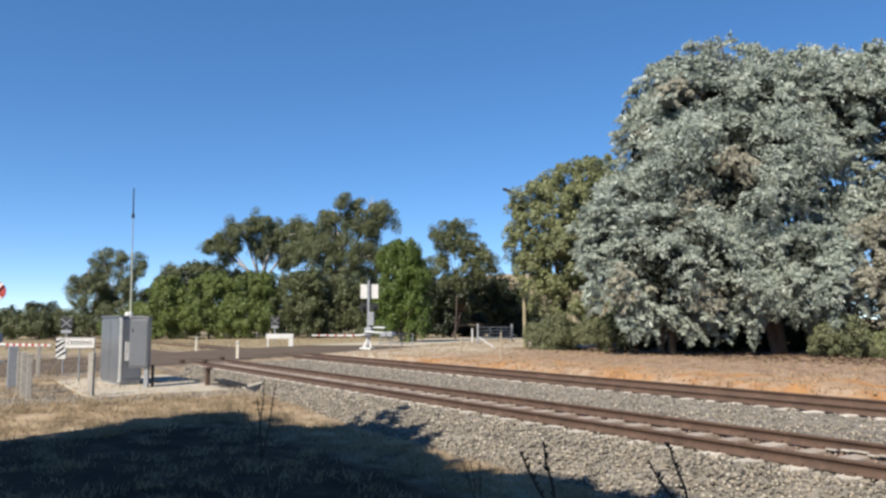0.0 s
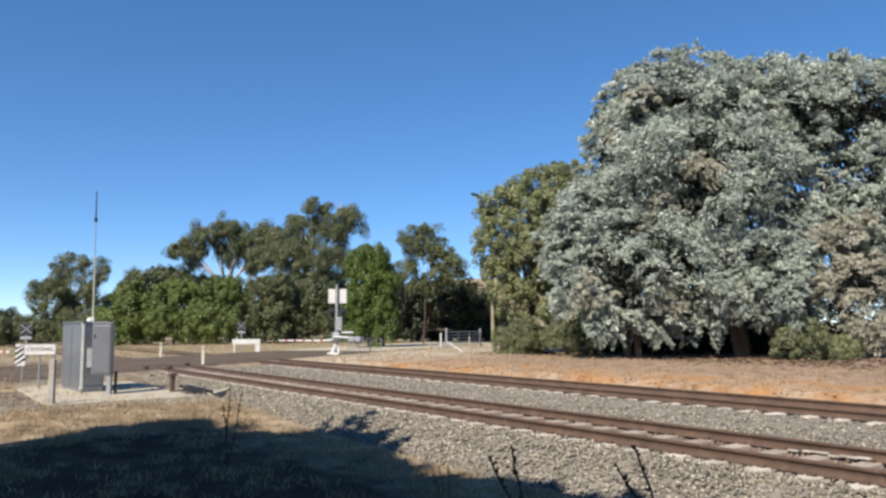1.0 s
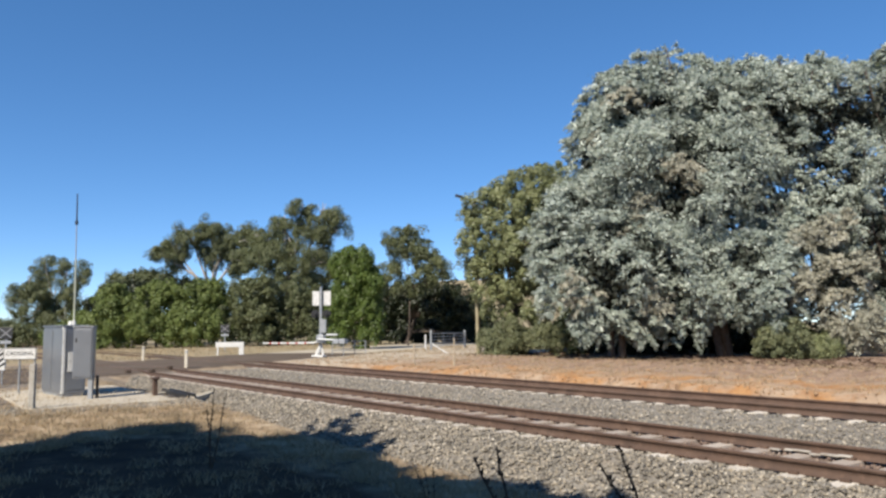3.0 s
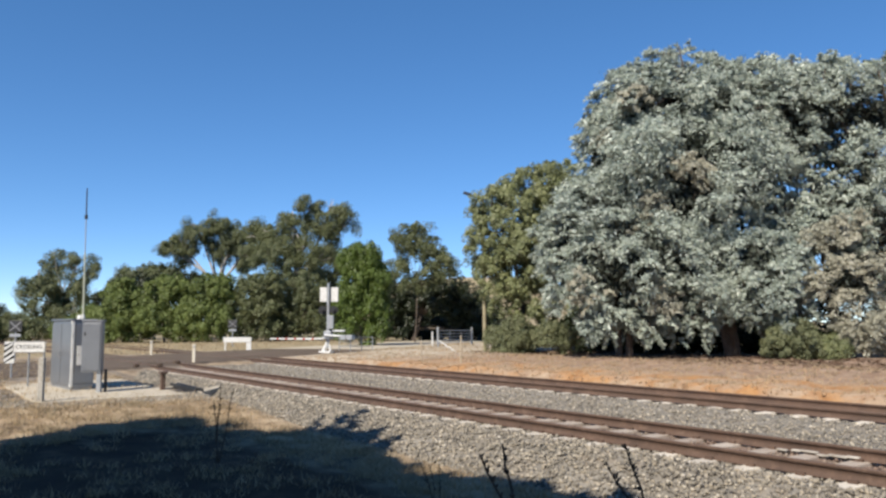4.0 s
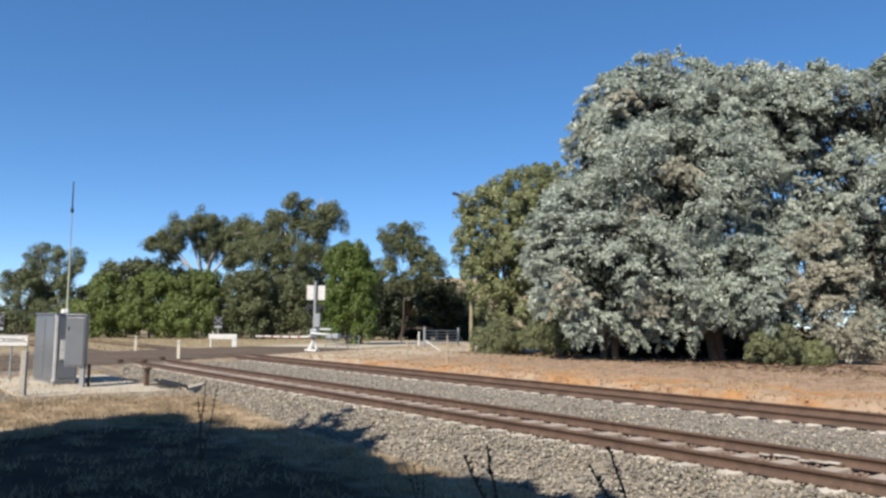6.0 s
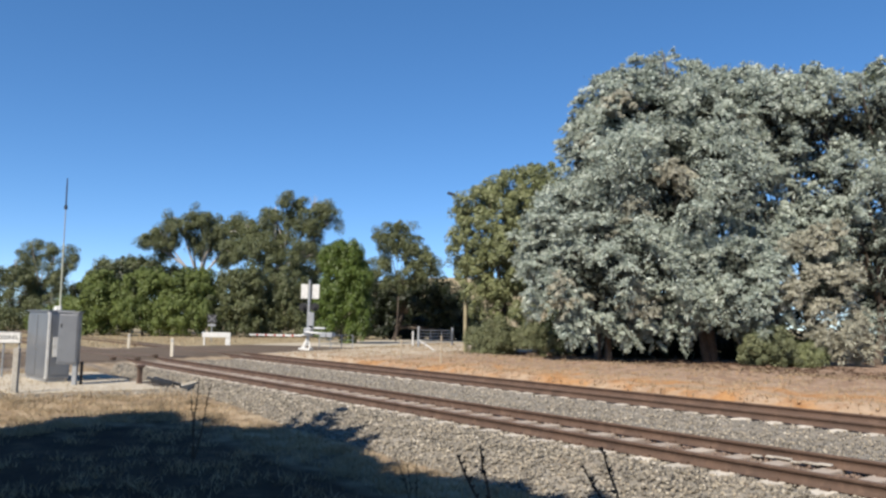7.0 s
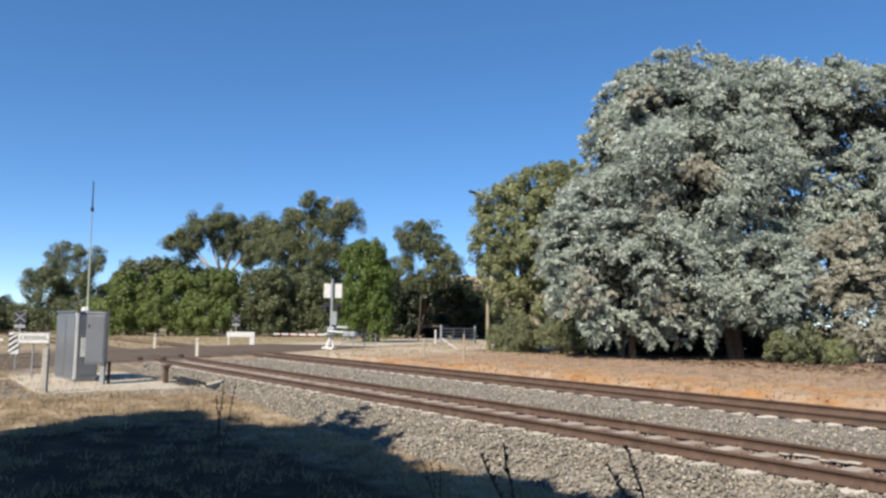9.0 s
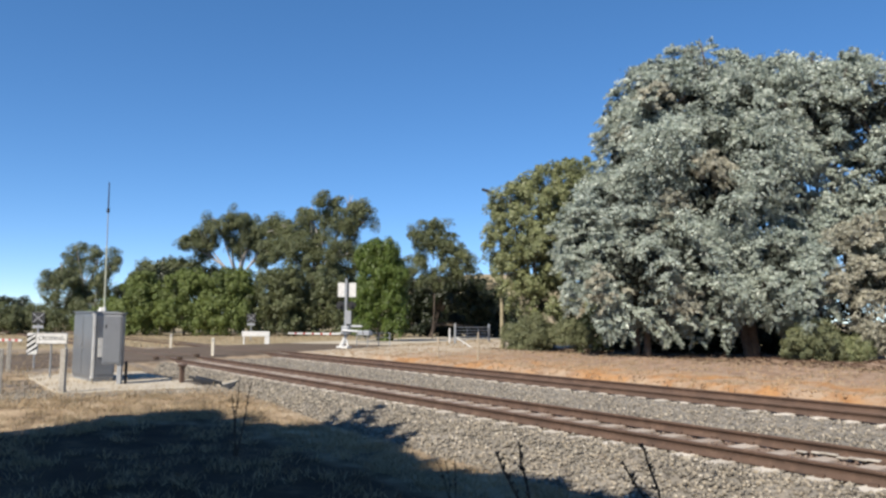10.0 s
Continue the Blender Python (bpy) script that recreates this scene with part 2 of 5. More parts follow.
M = dict(
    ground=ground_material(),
    ballast=surf("ballast", (0.181, 0.165, 0.139), (0.259, 0.236, 0.200), 0.9, 0.9, 0, 0.6, 0.04, (0.233, 0.181, 0.129)),
    rust=surf("rusty_rail", (0.068, 0.042, 0.030), (0.105, 0.063, 0.043), 0.6, 0.75, 0.15, 0.3, 0.02, (0.161, 0.104, 0.074)),
    rail_top=surf("worn_rail_head", (0.15, 0.092, 0.062), (0.2, 0.126, 0.085), 0.5, 0.55, 0.3, 0.05, 0.03),
    concrete=surf("concrete", (0.349, 0.321, 0.279), (0.446, 0.412, 0.363), 0.5, 0.85, 0, 0.25, 0.02, (0.237, 0.195, 0.154), vary=0.16),
    slab=surf("dusty_slab", (0.391, 0.342, 0.265), (0.474, 0.418, 0.328), 0.7, 0.9, 0, 0.2, 0.02, (0.279, 0.230, 0.174)),
    tie=surf("stained_concrete", (0.470, 0.424, 0.361), (0.580, 0.525, 0.445), 0.5, 0.85, 0, 0.15, 0.02, (0.336, 0.286, 0.235), 0.2, vary=0.12),
    asphalt=surf("asphalt", (0.092, 0.069, 0.050), (0.131, 0.100, 0.074), 2.5, 0.85, 0, 0.35, 0.02, (0.166, 0.131, 0.097)),
    lane=surf("pale_lane_gravel", (0.376, 0.328, 0.251), (0.460, 0.404, 0.313), 2.0, 0.9, 0, 0.4, 0.03, (0.279, 0.230, 0.181)),
    alu=surf("brushed_aluminium", (0.194, 0.200, 0.214), (0.236, 0.243, 0.253), 0.8, 0.4, 0.6, 0.03, 0.01),
    steel=surf("galvanised_steel", (0.272, 0.285, 0.298), (0.363, 0.369, 0.375), 0.2, 0.5, 0.5, 0.1, 0.02),
    white=surf("white_paint", (0.516, 0.509, 0.481), (0.585, 0.579, 0.558), 0.3, 0.5, 0, 0.08, 0.03, (0.349, 0.321, 0.279)),
    red=surf("red_reflective", (0.321, 0.042, 0.035), (0.391, 0.070, 0.055), 0.2, 0.4, 0, 0.05, 0.02),
    black=surf("black_paint", (0.009, 0.009, 0.010), (0.023, 0.022, 0.021), 0.3, 0.5, 0, 0.1, 0.02),
    wood=surf("weathered_timber", (0.298, 0.278, 0.239), (0.402, 0.375, 0.330), 0.12, 0.85, 0, 0.5, 0.015, (0.161, 0.129, 0.104), vary=0.15),
    pole_wood=surf("old_pole_timber", (0.233, 0.194, 0.116), (0.298, 0.259, 0.168), 0.3, 0.85, 0, 0.5, 0.02),
    plastic=surf("antenna_fibreglass", (0.349, 0.363, 0.279), (0.404, 0.418, 0.334), 0.4, 0.4, 0, 0.05, 0.02),
    bark=surf("grey_bark", (0.068, 0.051, 0.038), (0.114, 0.088, 0.068), 0.25, 0.9, 0, 0.8, 0.03, (0.042, 0.029, 0.021)),
    gum_bark=surf("pale_gum_bark", (0.324, 0.291, 0.259), (0.440, 0.408, 0.369), 0.5, 0.75, 0, 0.4, 0.03, (0.194, 0.155, 0.129)),
    roof_iron=surf("dull_grey_paint", (0.194, 0.194, 0.200), (0.259, 0.259, 0.259), 1.0, 0.5, 0.5, 0.1, 0.05),
    silver=leafy("silver_leaves", [(0.189, 0.227, 0.193), (0.293, 0.340, 0.294), (0.396, 0.446, 0.394), (0.254, 0.299, 0.255), (0.567, 0.617, 0.564)], 0.12, 0.42, 2.2),
    silver_dry=leafy("browning_silver_leaves", [(0.243, 0.239, 0.189), (0.329, 0.324, 0.259), (0.400, 0.394, 0.324), (0.286, 0.275, 0.216)], 0.08, 0.5, 2.0),
    olive=leafy("olive_leaves", [(0.144, 0.169, 0.076), (0.203, 0.227, 0.105), (0.251, 0.271, 0.140), (0.172, 0.193, 0.087)], 0.18, 0.5, 2.4),
    green=leafy("green_leaves", [(0.104, 0.148, 0.036), (0.138, 0.18, 0.046), (0.162, 0.198, 0.055), (0.118, 0.158, 0.04)], 0.25, 0.6, 3.0),
    # dark green lowered further: deep shade under trees is put into this colour
    dark_shaded_green=leafy("dark_shaded_green_leaves", [(0.012, 0.020, 0.007), (0.020, 0.030, 0.010), (0.032, 0.040, 0.016)], 0.25, 0.5, 3.0),
    gum=leafy("gum_leaves", [(0.088, 0.106, 0.048), (0.118, 0.136, 0.06), (0.142, 0.158, 0.074), (0.1, 0.118, 0.053)], 0.2, 0.55, 3.0),
    bright=leafy("bright_green_leaves", [(0.065, 0.105, 0.017), (0.101, 0.151, 0.028), (0.129, 0.179, 0.041)], 0.25, 0.5, 2.0),
    shrub=leafy("grey_green_shrub", [(0.109, 0.127, 0.062), (0.158, 0.176, 0.091), (0.201, 0.211, 0.114)], 0.2, 0.6, 1.0),
    # crown leaves once more, with the shade of the gaps in their colour
    inner=leafy("shaded_inner_leaves", [(0.029, 0.039, 0.029), (0.039, 0.048, 0.036), (0.033, 0.036, 0.026)], 0.02, 0.7, 2.0),
    straw=leafy("dry_grass", [(0.250, 0.183, 0.113), (0.351, 0.273, 0.168), (0.437, 0.351, 0.234), (0.296, 0.218, 0.133)], 0.3, 0.8, 1.0),
    stalk=surf("dead_stalk", (0.045, 0.029, 0.020), (0.084, 0.055, 0.036), 0.1, 0.85, 0, 0.3, 0.01),
)


for key in ("ballast", "asphalt", "lane", "ground", "slab", "tie"):
    M[key].node_tree.nodes["Principled BSDF"].inputs["Specular IOR Level"].default_value = 0.15
bed_stain(M["ballast"])
bed_stain(M["tie"], 0.6)


# ================= mesh tools =================
def box(bm, size, m=None, bevel=0.0):
    made = bmesh.ops.create_cube(bm, size=1.0, matrix=(m or Matrix()) @ Matrix.Diagonal((*size, 1)))
    if bevel:
        edges = list({e for v in made["verts"] for e in v.link_edges})
        bmesh.ops.bevel(bm, geom=edges, offset=bevel, segments=2, affect="EDGES", profile=0.6)


def rod(bm, p0, p1, r0, r1=None, seg=10):
    p0, p1 = Vector(p0), Vector(p1)
    d = p1 - p0
    m = Matrix.Translation((p0 + p1) / 2) @ d.to_track_quat("Z", "Y").to_matrix().to_4x4()
    bmesh.ops.create_cone(bm, cap_ends=True, segments=seg, radius1=r0, radius2=r0 if r1 is None else r1, depth=d.length, matrix=m)


def link(name, bm, material, at=None, parent=None, label="", smooth_faces=False):
    me = bpy.data.meshes.new(name)
    bm.to_mesh(me)
    bm.free()
    me.materials.append(material)
    if smooth_faces:
        me.polygons.foreach_set("use_smooth", [True] * len(me.polygons))
    ob = new(name, me)
    if at is not None:
        ob.matrix_basis = at
    if parent:
        ob.parent = parent
    if label:
        ob["label"] = label
    return ob


def part(name, bm, material, parent, label="", smooth_faces=False):
    return link(name, bm, material, None, parent, label, smooth_faces)


def thing(name, at, label, category, group="", kind=""):
    ob = new(name)
    ob.empty_display_size = 0.2
    ob.matrix_basis = at
    return tagged(ob, label, category, group, kind)


def quick_mesh(name, verts, faces, material):
    me = bpy.data.meshes.new(name)
    verts = np.asarray(verts, np.float32)
    faces = np.asarray(faces, np.int32)
    k = faces.shape[1]
    me.vertices.add(len(verts))
    me.vertices.foreach_set("co", verts.ravel())
    me.loops.add(faces.size)
    me.loops.foreach_set("vertex_index", faces.ravel())
    me.polygons.add(len(faces))
    me.polygons.foreach_set("loop_start", np.arange(0, faces.size, k, dtype=np.int32))
    me.update(calc_edges=True)
    me.materials.append(material)
    return me


def frame_at(origin, x_way):
    """A pose at origin whose x axis goes x_way (level)."""
    x = Vector(x_way).normalized()
    y = UP.cross(x)
    return Matrix.Translation(origin) @ Matrix((x, y, UP)).transposed().to_4x4()


# ================= ground =================
def build_ground():
    rings = [0.0] + list(2.0 * 1.032 ** np.arange(0, 240))
    n = 320
    ang = np.linspace(0, 2 * np.pi, n, endpoint=False)
    rr = np.array(rings[1:])
    x = np.concatenate([[0], (rr[:, None] * np.sin(ang)).ravel()])
    y = np.concatenate([[0], (rr[:, None] * np.cos(ang)).ravel()])
    z = ground_z(x, y)
    i = np.arange(len(rr) - 1)[:, None] * n + 1
    j = np.arange(n)[None, :]
    k = (j + 1) % n
    quads = np.stack([i + j, i + n + j, i + n + k, i + k], -1).reshape(-1, 4)[:, ::-1]
    cap = np.stack([np.zeros(n, int), np.arange(n) + 1, (np.arange(n) + 1) % n + 1, (np.arange(n) + 1) % n + 1], -1)
    me = quick_mesh("ground", np.stack([x, y, z], -1), quads, M["ground"])
    me.polygons.foreach_set("use_smooth", [True] * len(me.polygons))
    bm = bmesh.new()
    bm.from_mesh(me)
    bm.verts.ensure_lookup_table()
    for q in range(n):
        bm.faces.new((bm.verts[0], bm.verts[1 + (q + 1) % n], bm.verts[1 + q]))
    bm.to_mesh(me)
    bm.free()
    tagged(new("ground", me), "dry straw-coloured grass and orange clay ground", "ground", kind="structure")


build_ground()



def build_ballast():
    prof = [(6.6, -0.68), (7.3, -0.5), (8.3, -0.205), (8.66, -0.175), (8.82, -0.178), (8.95, -0.2), (9.08, -0.21), (10.95, -0.215), (11.1, -0.16), (12.9, -0.23), (14.52, -0.172), (14.72, -0.178), (14.86, -0.2), (15.0, -0.21), (17.1, -0.215), (17.5, -0.23), (18.6, -0.6)]
    av = np.arange(-12, 37.6, 0.13)
    pv = []
    for (p0, _), (p1, _) in zip(prof, prof[1:]):
        pv += list(np.linspace(p0, p1, max(2, int((p1 - p0) / 0.12)), endpoint=False))
    pv = np.array(pv + [prof[-1][0]])
    zz = np.interp(pv, [q[0] for q in prof], [q[1] for q in prof])
    rng = np.random.default_rng(3)
    A, P = np.meshgrid(av, pv, indexing="ij")
    Z = np.broadcast_to(zz, A.shape) + rng.normal(0, 0.012, A.shape) + wave(A, P, 0.8) * 0.012
    Z = Z - 0.25 * smooth(35.5, 37.5, A)
    P = P + rng.normal(0, 0.02, A.shape) * (A < 34)
    X = A * ALONG.x + P * ACROSS.x
    Y = A * ALONG.y + P * ACROSS.y
    nx, ny = A.shape
    i = np.arange(nx - 1)[:, None] * ny
    j = np.arange(ny - 1)[None, :]
    f = np.stack([i + j, i + ny + j, i + ny + j + 1, i + j + 1], -1).reshape(-1, 4)[:, ::-1]
    me = quick_mesh("ballast_bed", np.stack([X, Y, Z], -1).reshape(-1, 3), f, M["ballast"])
    tagged(new("ballast_bed", me), "grey crushed stone ballast under two railway tracks", "ballast", kind="structure")


build_ballast()


def build_road():
    bm = bmesh.new()
    n = 60
    cols = [-4.7, -4.2, 0, 4.2, 4.7]
    rows = []
    for k in range(n):
        s = -70 + 175 * k / (n - 1)
        c = ROAD_MID + ROAD_WAY * s
        row = []
        for w in cols:
            q = c + ROAD_SIDE * w
            p = q.dot(ACROSS)
            top = -0.015 if 8.0 < p < 18.2 else -0.03
            row.append(bm.verts.new((q.x, q.y, top - (0.08 if abs(w) > 4.5 else 0) - 0.02 * abs(w) / 4.2)))
        rows.append(row)
    for a, b in zip(rows, rows[1:]):
        for k in range(len(cols) - 1):
            f = bm.faces.new((a[k], a[k + 1], b[k + 1], b[k]))
            if (a[k].co - ROAD_MID).dot(ROAD_WAY) > 15:
                f.material_index = 1
    bmesh.ops.recalc_face_normals(bm, faces=bm.faces)
    road = link("road", bm, M["asphalt"])
    road.data.materials.append(M["lane"])
    tagged(road, "brown-grey sealed road over the level crossing", "road", kind="structure")


build_road()


# ================= rails =================
def rail_mesh(p, a0, a1, step):
    """One rail as a swept section, from a0 to a1."""
    sec = [(-0.075, -0.17), (-0.075, -0.158), (-0.012, -0.135), (-0.009, -0.05), (-0.036, -0.038), (-0.036, -0.006), (-0.03, 0.0),
           (0.03, 0.0), (0.036, -0.006), (0.036, -0.038), (0.009, -0.05), (0.012, -0.135), (0.075, -0.158), (0.075, -0.17)]
    n = max(2, int((a1 - a0) / step))
    v, f = [], []
    for k in range(n + 1):
        a = a0 + (a1 - a0) * k / n
        for dp, z in sec:
            v.append(tr(a, p + dp, z))
    s = len(sec)
    for k in range(n):
        for q in range(s):
            f.append((k * s + q, k * s + (q + 1) % s, (k + 1) * s + (q + 1) % s, (k + 1) * s + q))
    me = quick_mesh("rail", v, f, M["rust"])
    me.materials.append(M["rail_top"])
    idx = np.zeros(len(f), np.int32)
    idx[6::s] = 1
    me.polygons.foreach_set("material_index", idx)
    return me


def tie_mesh():
    bm = bmesh.new()
    box(bm, (0.25, 2.5, 0.22), Matrix.Translation((0, 0, -0.11)), 0.02)
    me = bpy.data.meshes.new("sleeper")
    bm.to_mesh(me)
    bm.free()
    me.materials.append(M["tie"])
    return me


def clip_mesh():
    bm = bmesh.new()
    box(bm, (0.12, 0.06, 0.045), Matrix.Translation((0, 0, 0.018)), 0.008)
    me = bpy.data.meshes.new("rail_clip")
    bm.to_mesh(me)
    bm.free()
    me.materials.append(M["rust"])
    return me


TIE, CLIP = tie_mesh(), clip_mesh()


def build_track(mid, label, seed):
    rng = random.Random(seed)
    t = thing("railway_track", Matrix(), label, "railway track", "railway tracks")
    for s in (-1, 1):
        r = new("rail", rail_mesh(mid + s * 0.7535, -40, 330, 4))
        r.parent = t
    a = 5.21 - 46 * 0.6575
    k = 0
    while a < 135:
        if a < 36.5:
            o = new("sleeper", TIE)
            o.parent = t
            o.matrix_basis = frame_at(tr(a + rng.uniform(-0.03, 0.03), mid + rng.uniform(-0.03, 0.03), TIE_TOP - rng.uniform(0.0, 0.008)), ALONG) @ pose(0, 0, 0, 0, 0, rng.uniform(-1, 1))
            if 0 < a < 18 and mid == NEAR_MID:
                for s in (-0.8585, -0.6485, 0.6485, 0.8585):
                    c = new("rail_clip", CLIP)
                    c.parent = o
                    c.matrix_basis = pose(0, s, 0)
        a += 0.6575
        k += 1
    return t


build_track(NEAR_MID, "rusty steel rails on pale concrete sleepers in ballast", 1)
build_track(FAR_MID, "rusty steel rails of the second track on concrete sleepers", 2)


# ================= plants =================
def leaf_cloud(rng, blobs, count, leaf, width, clump, droop, flat=1.0, thick=2.4, plume=0.5, inner=False):
    """Leaves in rounded sprays over the masses of a crown: each spray is a bowl of leaves that face outwards and up."""
    blobs = np.array(blobs, float)
    c, r = blobs[:, :3], blobs[:, 3]
    per = max(20, int(thick * clump * clump * 4 / (leaf * width)))
    nc = max(8, count // per)
    pick = rng.choice(len(r), nc, p=r ** 2 / (r ** 2).sum())
    d = rng.normal(size=(nc, 3))
    d /= np.linalg.norm(d, axis=1)[:, None]
    rad = r[pick] * (rng.uniform(0.15, 0.58, nc) if inner else np.where(rng.random(nc) < 0.88, rng.uniform(0.68, 0.98, nc), rng.uniform(0.4, 0.7, nc)))
    cc = c[pick] + d * rad[:, None] * np.array([1, 1, flat])
    csize = clump * rng.uniform(0.55, 1.35, nc)
    ids = np.repeat(np.arange(nc), per)
    n = len(ids)
    off = rng.normal(size=(n, 3)) + d[ids] * 0.5 + np.array([0, 0, 0.25])
    off /= np.linalg.norm(off, axis=1)[:, None]
    shell = csize[ids] * (0.35 + 0.75 * rng.random(n) ** 0.6)
    grow = d * 0.8 + rng.normal(size=(nc, 3)) * 0.35 - np.array([0, 0, droop * 0.9])
    grow /= np.linalg.norm(grow, axis=1)[:, None]
    reach = off * shell[:, None]
    reach = reach * 0.8 + grow[ids] * np.sum(reach * grow[ids], 1)[:, None] * plume
    pos = cc[ids] + reach
    nor = off + rng.normal(size=(n, 3)) * 0.6 + np.array([0, 0, 0.15])
    nor /= np.linalg.norm(nor, axis=1)[:, None]
    hang = rng.normal(size=(n, 3)) * 0.6 + off * 0.7
    hang[:, 2] -= droop * 1.6
    side = np.cross(hang, nor)
    side /= np.linalg.norm(side, axis=1)[:, None] + 1e-9
    long = np.cross(nor, side)
    ln = leaf * rng.uniform(0.6, 1.35, n)[:, None]
    w = width * rng.uniform(0.7, 1.3, n)[:, None]
    v = np.stack([pos - long * ln / 2, pos + side * w / 2 + nor * w * 0.15, pos + long * ln / 2 - nor * w * 0.1, pos - side * w / 2 + nor * w * 0.15], 1).reshape(-1, 3)
    f = np.arange(n * 4).reshape(-1, 4)
    return v, f


def boughs(rng, blobs, each, share=0.45, clear=0.0):
    """Breaks the masses of a crown into boughs over its outer surface, with gaps between them."""
    masses = np.array(blobs, float)
    out = []
    for x, y, z, r in blobs:
        k = rng.normal(size=(each, 3))
        k /= np.linalg.norm(k, axis=1)[:, None]
        q = np.array((x, y, z)) + k * (r * rng.uniform(0.6, 0.9, each))[:, None]
        deep = (np.linalg.norm(q[:, None] - masses[None, :, :3], axis=2) / masses[None, :, 3]).min(1)
        out += [(*c, r * share * f) for c, f, d in zip(q, rng.uniform(0.7, 1.25, each), deep) if d > clear]
    return out


def spray_cloud(rng, masses, tree_mid, count, leaf, width, droop, per=44):
    """Leaves on feathered sprays that fan up and out of each bough and droop at their tips; their faces look up and outwards."""
    masses = np.array(masses, float)
    c, r = masses[:, :3], masses[:, 3]
    ns = max(20, count // per)
    pick = rng.choice(len(r), ns, p=r ** 1.8 / (r ** 1.8).sum())
    out = c[pick] - tree_mid
    out /= np.linalg.norm(out, axis=1)[:, None] + 1e-6
    d = rng.normal(size=(ns, 3)) * 0.62 + out * 0.55 + np.array([0, 0, 0.38])
    d /= np.linalg.norm(d, axis=1)[:, None]
    reach = r[pick] * rng.uniform(0.75, 1.3, ns)
    root = c[pick] + d * (r[pick] * 0.3)[:, None] + rng.normal(size=(ns, 3)) * (r[pick] * 0.22)[:, None]
    g = d + rng.normal(size=(ns, 3)) * 0.28
    g /= np.linalg.norm(g, axis=1)[:, None]
    side = np.cross(g, np.array([0, 0, 1.0]) + rng.normal(size=(ns, 3)) * 0.3)
    side /= np.linalg.norm(side, axis=1)[:, None] + 1e-6
    i = np.repeat(np.arange(ns), per)
    n = len(i)
    t = rng.random(n) ** 0.8
    spread = rng.normal(size=n) * 0.24 * np.sin(np.pi * (0.15 + 0.75 * t))
    L = reach[i]
    pos = root[i] + g[i] * (L * t)[:, None] + side[i] * (L * spread)[:, None] + rng.normal(size=(n, 3)) * (0.07 * L)[:, None]
    pos[:, 2] -= droop * 0.75 * L * t * t
    nor = d[i] * 0.45 + rng.normal(size=(n, 3)) * np.array([0.75, 0.75, 0.4])
    nor /= np.linalg.norm(nor, axis=1)[:, None]
    hang = g[i] * 0.8 + side[i] * (np.sign(spread) * 0.7)[:, None] + rng.normal(size=(n, 3)) * 0.35
    hang[:, 2] -= droop * (0.4 + 0.9 * t)
    across = np.cross(hang, nor)
    across /= np.linalg.norm(across, axis=1)[:, None] + 1e-9
    long = np.cross(nor, across)
    ln = leaf * rng.uniform(0.6, 1.35, n)[:, None]
    w = width * rng.uniform(0.7, 1.3, n)[:, None]
    v = np.stack([pos - long * ln / 2, pos + across * w / 2 + nor * w * 0.15, pos + long * ln / 2 - nor * w * 0.1, pos - across * w / 2 + nor * w * 0.15], 1).reshape(-1, 3)
    return v, np.arange(n * 4).reshape(-1, 4)


def limb_tube(bm, pts, r0, r1, seg=7):
    """A tapered limb through points."""
    rings = []
    n = len(pts)
    for k, p in enumerate(pts):
        t = k / (n - 1)
        way = (Vector(pts[min(k + 1, n - 1)]) - Vector(pts[max(k - 1, 0)])).normalized()
        q = way.to_track_quat("Z", "Y")
        r = r0 + (r1 - r0) * t
        rings.append([bm.verts.new(Vector(p) + q @ Vector((math.cos(2 * math.pi * s / seg) * r, math.sin(2 * math.pi * s / seg) * r, 0))) for s in range(seg)])
    for a, b in zip(rings, rings[1:]):
        for s in range(seg):
            bm.faces.new((a[s], a[(s + 1) % seg], b[(s + 1) % seg], b[s]))
    bm.faces.new(rings[0][::-1])
    bm.faces.new(rings[-1])


